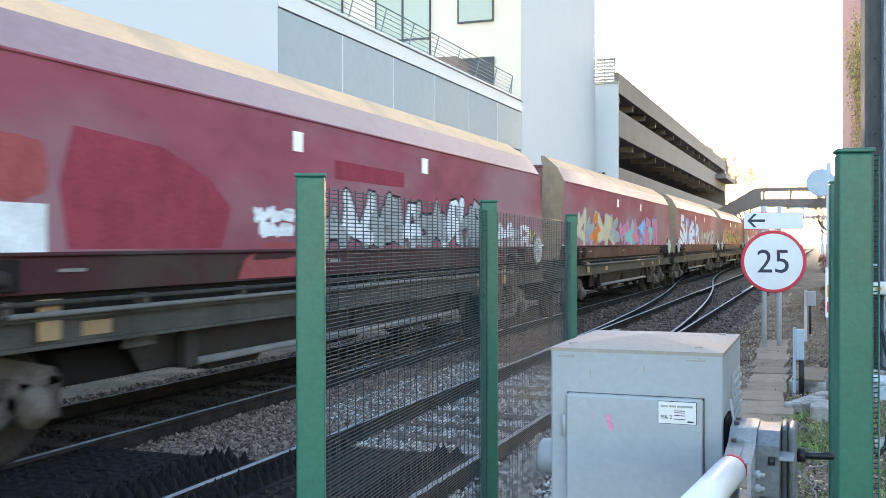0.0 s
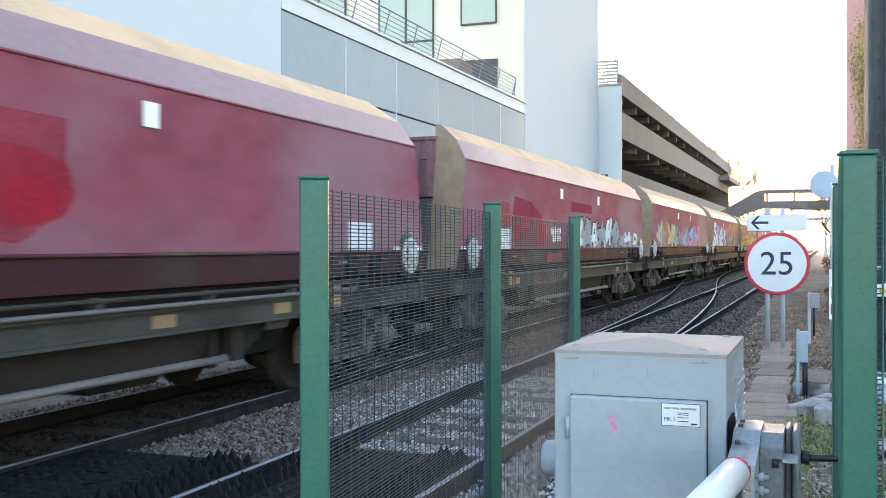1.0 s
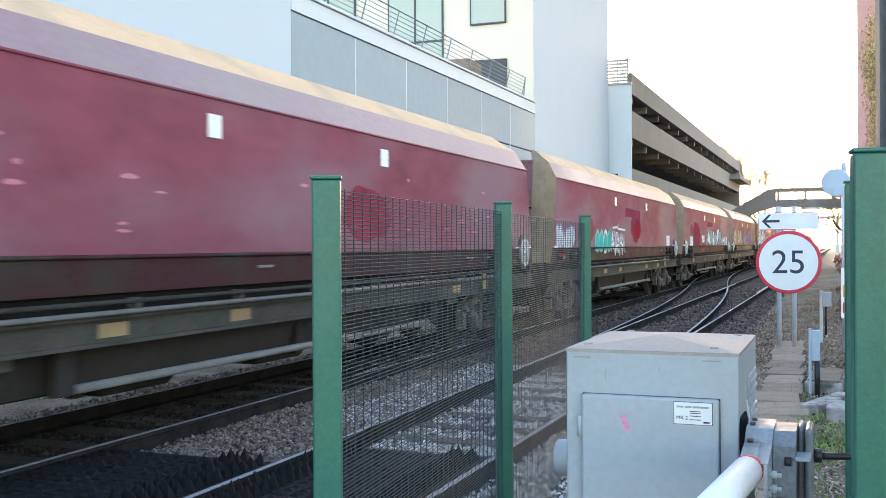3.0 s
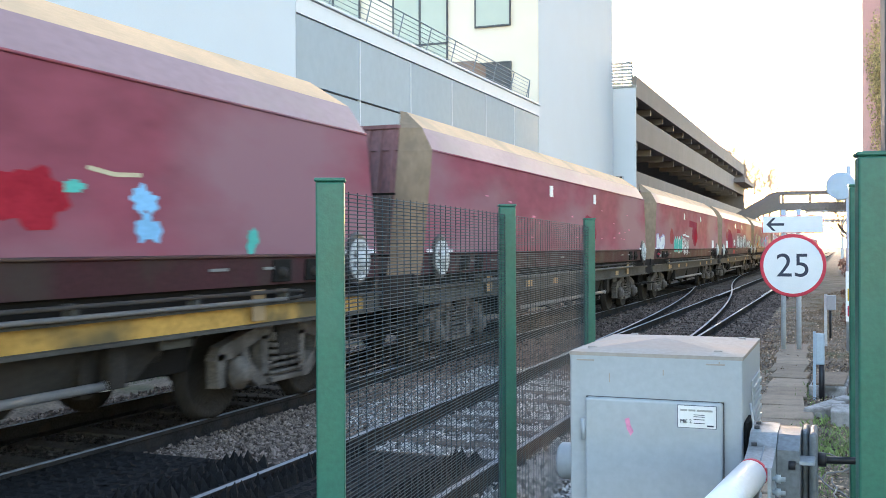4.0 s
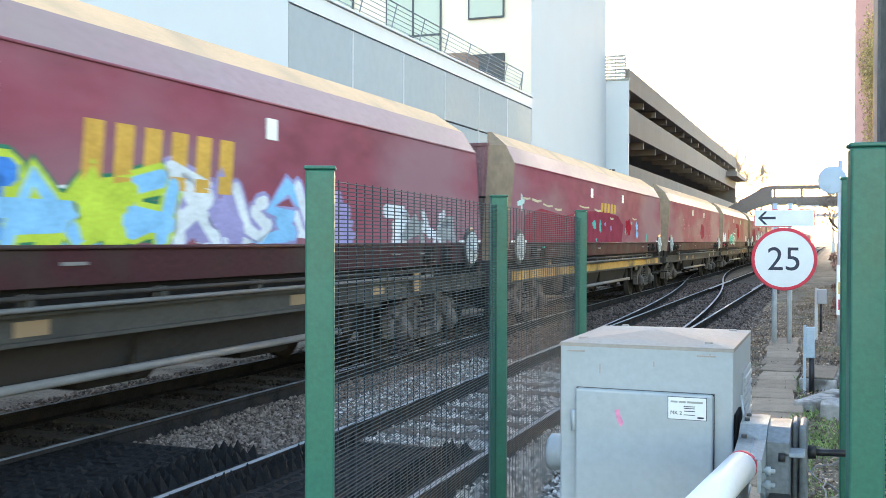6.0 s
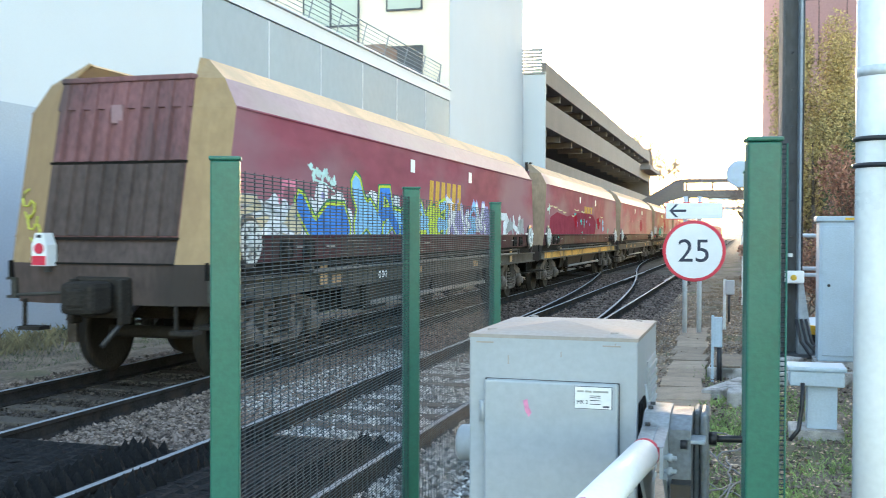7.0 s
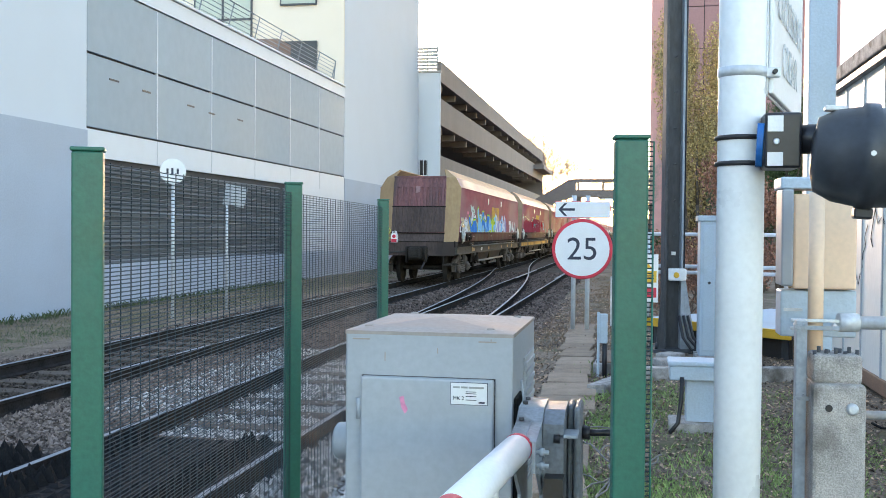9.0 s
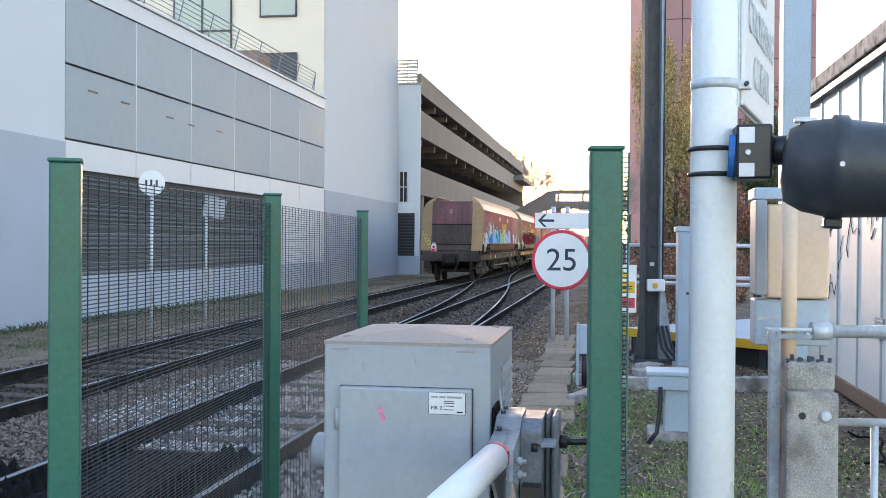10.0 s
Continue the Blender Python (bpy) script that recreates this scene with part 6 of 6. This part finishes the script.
FORMS = ([[(0, 0), (.15, 1)], [(.15, 1), (.55, .15)], [(.55, .15), (.9, 1)]], [[(.1, 1), (.05, .3), (.35, 0), (.8, .15)], [(.3, .55), (.75, .6)]],
         [[(0, .05), (.45, 1), (.9, 0)], [(.2, .4), (.7, .4)]], [[(.9, .95), (.3, 1), (.1, .65), (.8, .4), (.7, .05), (0, .05)]],
         [[(.1, 0), (.1, 1)], [(.1, .95), (.7, .9), (.75, .55), (.15, .5)], [(.3, .5), (.9, 0)]], [[(.5, 0), (.1, .3), (.2, .9), (.7, 1), (.9, .5), (.5, 0)]])


def wild_row(wagon, y0, y1, z0, z1, fills, layers, seed, count, w=0.13, low=1.605):
    """A row of tangled painted characters, none of them readable."""
    rnd = random.Random(seed)
    step = (y1 - y0) / count
    for i in range(count):
        form = rnd.choice(FORMS)
        lean, h, drop = rnd.uniform(-.25, .35), rnd.uniform(.8, 1.05), rnd.uniform(0, .08)
        side, bend = rnd.choice((-1, 1)), rnd.uniform(.3, 1.2)
        put = []
        for st in form:
            pts = [(.5 + side * (u - .5) + rnd.uniform(-.2, .2), min(1.0, max(0.0, v ** bend + rnd.uniform(-.2, .2)))) for u, v in st]
            put.append([(y0 + step * (i + u * 1.25 - .1 + lean * (v - .5) * .4), z0 + (z1 - z0) * (v * h - drop)) for u, v in pts])
        put.append([(y0 + step * (i + rnd.uniform(-.2, .4)), z0 + rnd.uniform(.2, .5) * (z1 - z0)), (y0 + step * (i + rnd.uniform(.7, 1.3)), z0 + rnd.uniform(.1, .7) * (z1 - z0))])
        letter(wagon, put, w * rnd.uniform(.85, 1.25), [*layers, (fills[i % len(fills)], 0.0)], low)


def scribble(wagon, y, z, w, h, colour, seed, width=0.035):
    """A quick tag: a clump of fat dabs and a thin tail."""
    rnd = random.Random(seed)
    for i in range(9):
        cloud(wagon, y + w * (i / 9 - .45), z + h * (rnd.uniform(-.1, .35) - .05 * i), w * rnd.uniform(.10, .17), h * rnd.uniform(.35, .7), colour, seed * 40 + i, 0.003 + 0.0003 * i, .2)
    bm = bmesh.new()
    ribbon(bm, [(y - .3 * w, z - .35 * h), (y + .1 * w, z - .5 * h), (y + .45 * w, z - .85 * h)], width * .6, 0.0065)
    part("spray_tag", bm, SPRAY[colour], wagon)


def gold_device(wagon, y0, y1, z0, z1, bars):
    """Operator's mark, as plain slanted bars."""
    step = (y1 - y0) / bars
    for i in range(bars):
        a, lean = y0 + step * i, 0.05
        part("gold_bar", prism([(a, z0), (a + step * .62, z0), (a + step * .62 + lean, z1), (a + lean, z1)], 0.004, "X", 1.3065), SPRAY["gold"], wagon)


def mark_wagons():
    W = wagons
    labels = {0: "last maroon coal wagon with blue and yellow graffiti", 1: "maroon coal wagon with crimson graffiti and a yellow solebar", 2: "clean maroon coal wagon with a few pale specks",
              3: "maroon coal wagon with teal bubble graffiti and white tags", 4: "maroon coal wagon with crimson patches and grey graffiti", 5: "maroon coal wagon with orange and pink graffiti", 6: "maroon coal wagon with tall white graffiti"}
    for i, lab in labels.items():
        tagged(W[i], lab)
    # last wagon: white clouds, then the blue and lime piece, then mauve and white characters
    w = W[0]
    for k, (y, z, a, h) in enumerate(((-7.5, 1.78, .75, .42), (-6.9, 1.80, .8, .55), (-6.35, 1.75, .7, .45), (-5.8, 1.80, .6, .6), (-5.05, 2.02, .55, .35), (-3.75, 2.12, .5, .3), (-2.75, 2.0, .6, .45), (-2.2, 1.9, .6, .5), (-1.3, 1.85, .8, .5))):
        cloud(w, y, z, a, h, "white", 300 + k, 0.002 + 0.0002 * k, 0.09)
    for k in range(16):
        cloud(w, -7.6 + 0.72 * k, 1.72 + 0.05 * (k % 3), 0.95, 0.34 + 0.08 * (k % 2), ("white", "sky", "white", "mauve")[k % 4] if k > 2 else "white", 340 + k, 0.0015, 0.12)
    cloud(w, -5.62, 2.12, .44, .36, "white", 320, 0.0042, 0.05)
    cloud(w, -5.58, 2.12, .12, .10, "mauve", 321, 0.0047, 0.05)
    rim = [("green", 0.17), ("yellow", 0.11)]
    letter(w, [[(-6.3, 2.02), (-5.95, 1.72), (-5.7, 1.62)], [(-5.75, 1.68), (-5.4, 1.88), (-4.9, 1.90), (-4.75, 1.68)], [(-5.5, 1.66), (-4.9, 1.66)]], 0.24, rim + [("blue", 0.0)])
    letter(w, [[(-4.42, 2.30), (-4.2, 2.02), (-4.3, 1.70)], [(-4.3, 1.72), (-3.85, 1.95), (-3.5, 1.72)], [(-4.2, 2.0), (-3.7, 1.75)]], 0.33, rim + [("sky", 0.0)])
    letter(w, [[(-3.45, 1.66), (-3.35, 2.26), (-3.05, 2.24), (-2.9, 1.98), (-3.3, 1.92)], [(-3.0, 1.95), (-2.6, 1.66)]], 0.21, rim + [("blue", 0.0)])
    letter(w, [[(-3.2, 1.68), (-2.75, 1.90), (-2.4, 1.84)], [(-2.35, 1.90), (-2.15, 1.66)]], 0.20, rim + [("sky", 0.0)])
    wild_row(w, -2.3, 0.1, 1.66, 2.25, ["blue", "sky", "yellow", "sky"], rim, 61, 4, 0.16)
    wild_row(w, 0.2, 3.4, 1.64, 2.22, ["white", "mauve", "white", "sky"], [("mauve", 0.09)], 62, 6, 0.15)
    wild_row(w, -7.8, -6.3, 1.62, 2.0, ["cream", "white"], [("grey", 0.05)], 63, 3, 0.10)
    for k in range(4):
        letter(w, [[(-5.72 + .26 * k, 1.64), (-5.74 + .26 * k, 1.88), (-5.62 + .26 * k, 1.90), (-5.60 + .26 * k, 1.66)]], 0.045, [("white", 0.0)] if k % 2 else [("ice", 0.0)])
    letter(w, [[(-6.85, 2.02), (-6.75, 2.24), (-6.45, 2.24), (-6.38, 2.08)]], 0.10, [("pink", 0.0)])
    wild_row(w, 4.6, 7.0, 1.62, 2.05, ["white", "grey"], [], 64, 4, 0.14)
    scribble(w, -5.58, 2.40, 0.85, 0.24, "ice", 2, 0.05)
    gold_device(w, -0.95, 1.2, 2.06, 2.56, 6)
    # second from the back: crimson ground with scraped remains
    w = W[1]
    patch(w, [(-7.45, 1.61), (1.7, 1.61), (1.9, 2.05), (1.2, 2.28), (-0.6, 2.36), (-2.6, 2.30), (-4.4, 2.16), (-6.2, 2.26), (-7.3, 2.10)], "crimson", 0.002)
    for k, (y, z, l) in enumerate(((-7.2, 2.42, .5), (-6.5, 2.40, .6), (-5.7, 2.33, .7), (-4.9, 2.28, .5), (-2.6, 2.40, .9), (-1.2, 2.36, .7), (-3.3, 2.2, .5), (0.4, 2.2, .4), (3.5, 2.25, .6))):
        letter(w, [[(y - l / 2, z + .01 * (k % 3)), (y, z - .015), (y + l / 2, z)]], 0.035 + 0.01 * (k % 2), [("cream", 0.0)])
    letter(w, [[(-7.72, 2.30), (-7.35, 2.36)], [(-7.5, 2.45), (-7.48, 2.20)]], 0.09, [("ice", 0.0)])
    cloud(w, -2.75, 2.02, .7, .42, "red", 71, 0.0045, 0.12)
    cloud(w, 2.6, 2.02, .75, .45, "red", 72, 0.0045, 0.12)
    for k, (y, z, a, h) in enumerate(((-1.6, 2.02, .36, .2), (-.95, 1.99, .22, .26), (-1.35, 1.66, .12, .1), (-2.9, 2.26, .5, .06), (5.45, 1.73, .2, .24), (2.2, 1.9, .12, .2), (3.05, 2.12, .22, .1))):
        cloud(w, y, z, a, h, "teal", 80 + k, 0.0052, 0.16)
    for k, (y, z, a, h) in enumerate(((3.85, 2.05, .32, .22), (3.9, 1.82, .3, .24), (-2.45, 1.95, .1, .2), (-.4, 2.05, .16, .1), (.3, 1.95, .14, .12))):
        cloud(w, y, z, a, h, "sky" if k < 2 else "mauve", 90 + k, 0.0056, 0.16)
    gold_device(w, -0.9, 1.0, 2.33, 2.56, 5)
    cloud(w, -6.0, 1.43, .30, .20, "teal", 99, 0.020, 0.12, 1.33)
    # third: specks and one red bloom
    for k in range(22):
        rnd = random.Random(100 + k)
        cloud(W[2], rnd.uniform(-6, 6), rnd.uniform(1.7, 2.6), rnd.uniform(.06, .22), rnd.uniform(.02, .05), "pink", 140 + k, .003)
    cloud(W[2], 1.3, 2.03, 1.3, 0.65, "crimson", 4, .003, .05)
    # fourth: bubbles, scrawl, crimson panels
    w = W[3]
    for k in range(4):
        y = -4.25 + 0.44 * k
        cloud(w, y, 1.74, .50, .56, "white" if k == 2 else "teal_pale", 110 + k, 0.003 + 0.0003 * k, 0.06, 1.36)
        cloud(w, y, 1.72, .40, .44, "teal", 115 + k, 0.005 + 0.0003 * k, 0.07, 1.38)
    letter(w, [[(-2.95, 1.98), (-2.75, 2.06)], [(-2.9, 1.8), (-2.7, 1.95)]], 0.06, [("teal", 0.0)])
    wild_row(w, -2.6, -1.0, 1.44, 2.02, ["white", "grey", "white"], [], 165, 8, 0.07, 1.36)
    letter(w, [[(-2.55, 2.08), (-1.9, 2.10), (-1.88, 2.18)], [(-1.9, 2.06), (-1.0, 2.04)]], 0.05, [("white", 0.0)])
    patch(w, [(-0.94, 2.40), (1.2, 2.36), (1.2, 2.60), (-0.94, 2.64)], "crimson", 0.002)
    cloud(w, 0.55, 2.15, 1.5, 0.85, "crimson", 122, 0.003, .05)
    cloud(w, 0.75, 2.08, 1.0, 0.60, "bloom", 123, 0.0036, .05)
    cloud(w, 0.85, 2.00, 0.55, 0.36, "red", 124, 0.0042, .05)
    cloud(w, -5.0, 2.0, .8, .5, "rust", 120, 0.003, .06)
    wild_row(w, -7.9, -6.5, 1.62, 2.0, ["white", "white"], [("mauve", 0.09)], 66, 4, 0.13)
    part("white_panel", box(1.303, 1.310, 5.88, 6.52, 1.61, 1.94), SPRAY["white"], w)
    # fifth: crimson patches, white panel, grey characters
    w = W[4]
    patch(w, [(-5.35, 1.62), (-3.3, 1.62), (-3.15, 2.0), (-3.5, 2.25), (-4.2, 2.48), (-5.3, 2.55), (-5.45, 2.1)], "crimson", 0.002)
    cloud(w, -5.9, 2.2, .7, .5, "rust", 121, 0.003, .06)
    patch(w, [(-3.0, 1.32), (-1.75, 1.32), (-1.8, 1.66), (-2.5, 1.68), (-2.9, 1.50)], "rust", 0.003)
    part("white_panel", box(1.306, 1.313, -6.37, -5.58, 1.60, 1.95), SPRAY["white"], w)
    wild_row(w, -2.68, -1.95, 1.90, 2.02, ["white"], [], 67, 3, 0.07)
    wild_row(w, -2.66, -1.97, 1.76, 1.85, ["white"], [], 68, 3, 0.07)
    patch(w, [(-1.0, 2.40), (1.05, 2.40), (1.05, 2.60), (-1.0, 2.62)], "crimson", 0.002)
    wild_row(w, -1.2, 4.3, 1.62, 2.28, ["grey", "white", "grey"], [("black", 0.07)], 169, 10, 0.18)
    wild_row(w, 4.6, 7.2, 1.62, 2.0, ["grey", "white"], [], 70, 4, 0.12)
    letter(w, [[(7.2, 1.9), (7.35, 1.7), (7.55, 1.85)]], 0.06, [("yellow", 0.0)])
    wild_row(W[5], -6.8, -1.8, 1.64, 2.4, ["cream", "grey", "orange", "cream"], [("grey", 0.08)], 31, 6, 0.2)
    wild_row(W[5], -1.4, 5.2, 1.64, 2.4, ["pink", "teal_pale", "pink", "sky"], [("mauve", 0.08)], 32, 7, 0.22)
    wild_row(W[6], -6.8, -0.6, 1.64, 2.7, ["white", "white", "mauve"], [], 41, 7, 0.22)
    wild_row(W[6], 0.4, 6.5, 1.64, 2.3, ["grey", "cream"], [], 42, 7, 0.18)
    wild_row(W[7], -6.8, 6.5, 1.64, 2.3, ["cream", "gold"], [], 43, 12, 0.18)
    for i in (8, 9, 10, 11):
        wild_row(W[i], -6.0, 5.0, 1.64, 2.2, ["grey", "white", "cream"], [], 50 + i, 9, 0.18)
    # the fourth wagon's near rear hand wheel is gone, only its dark recess with red valves is left
    for o in list(W[3].children):
        if o.name.startswith(("hand_wheel", "wheel_recess")) and o.matrix_basis.translation.x > 0 and o.matrix_basis.translation.y < 0:
            for q in list(o.children) + [o]:
                bpy.data.objects.remove(q)
    # flat black patch painted for the dark of the empty recess
    cloud(W[3], -7.60, 1.47, .62, .26, "black", 130, 0.002, .08, 1.34)
    for y, z, mt in ((-7.72, 1.46, M_RED), (-7.50, 1.44, M_RED), (-7.36, 1.40, M_WHEELPAINT)):
        part("valve", tube((1.305, y, z - 0.03), (1.335, y, z + 0.03), 0.022, 8), mt, W[3])
    # its load plates are set wider apart
    for o in W[3].children:
        if o.name.startswith("data_plate"):
            o.location.y += 0.40 if o.data.vertices[0].co.y > 0 else -0.32
    # greyer corners on all but the last wagon
    for w in W[1:]:
        for o in w.children:
            if o.name.startswith("corner_panel"):
                o.material_slots[0].link = "OBJECT"
                o.material_slots[0].material = M_CORNERGREY
    # yellow solebar of one wagon
    part("solebar_cover", box(1.255, 1.262, -7.9, 7.9, 0.935, 1.10), SPRAY["solebar"], W[1], "yellow painted solebar face")
    rnd = random.Random(77)
    for w in W[2:6] + W[:1]:
        for y in (-5.0, -3.2, -1.4, 2.4, 4.4):
            if rnd.random() < .7:
                part("solebar_patch", box(1.262, 1.267, y - .16, y + .18, 0.96, 1.07), M_CORNER, w)
    scr = bmesh.new()
    for k in range(3):
        a = 1.264
        for q in range(6):
            t0, t1 = 2 * math.pi * q / 6, 2 * math.pi * (q + 1) / 6
            scr.faces.new([scr.verts.new((a, -3.30 + .13 * k + r * math.cos(t), 1.01 + r * math.sin(t))) for r, t in ((.03, t0), (.065, t0), (.065, t1), (.03, t1))])
    part("solebar_tag", scr, SPRAY["white"], W[0], "white scrawl on the solebar")
    # tail lamp and end tag on the last wagon
    lampb = part("tail_lamp", prism([(-0.80, 1.27), (-0.61, 1.27), (-0.61, 1.50), (-0.64, 1.56), (-0.66, 1.63), (-0.75, 1.63), (-0.77, 1.56), (-0.80, 1.50)], 0.17, "Y", -8.58), M_SIGNW, W[0], "white tail lamp with a red lens")
    part("lamp_panel", box(-0.79, -0.62, -8.588, -8.58, 1.28, 1.38), M_RED, lampb)
    part("lens", lathe([(0.06, 0.0), (0.05, -0.02)], 20, "Y"), M_RED, lampb, at=pose(-0.705, -8.58, 1.46))
    part("handle_slot", box(-0.735, -0.675, -8.586, -8.58, 1.575, 1.61), M_BLACK, lampb)
    part("lamp_bracket", box(-0.74, -0.67, -8.45, -8.36, 1.20, 1.30), M_STEEL, lampb)
    rnd = random.Random(3)
    for k in range(5):
        cy, cz, a0 = -1.17 + 0.07 * k, 2.02 - 0.13 * k, rnd.uniform(0, 6.3)
        pts = [Vector((cy + .08 * math.cos(a0 + .9 * q), 0, cz + .10 * math.sin(a0 + .9 * q))) for q in range(6)]
        for q in pts:
            # lies on the slanting corner panel
            q.y = -8.36 + 0.212 * (q.z - 1.585) + max(0.0, -0.85 - q.x) * 0.27
        part("spray_tag", sweep(pts, 0.013, 5), SPRAY["lime"], W[0])


mark_wagons()


# ---- motion of the train ----
def motions():
    # the near rear corner of the sixth wagon from the back, along the line
    travel = [(0.0, 21.9), (1.0, 33.2), (2.5, 50.35), (4.0, 67.04), (4.5, 72.72), (5.0, 78.12), (6.5, 94.57), (7.0, 99.9), (7.5, 105.3), (9.0, 121.4), (10.0, 132.0)]
    for i, w in enumerate(wagons):
        path = [(t, pose(FAR_C, y + 7.92 + 17.9 * (i - 5), 0)) for t, y in travel]
        walk(w, path)
        if i < 6:
            # wheels roll with the wagon
            ts = [k / 30 for k in range(301)]
            ys = np.interp(ts, [t for t, _ in travel], [y for _, y in travel])
            for wheelset in [o for o in w.children_recursive if o.name.startswith("wheelset")]:
                y0 = wheelset.location.y
                walk(wheelset, [(t, pose(0, y0, 0.46, -math.degrees((y - ys[0]) / 0.46) % 360)) for t, y in zip(ts, ys)])


motions()
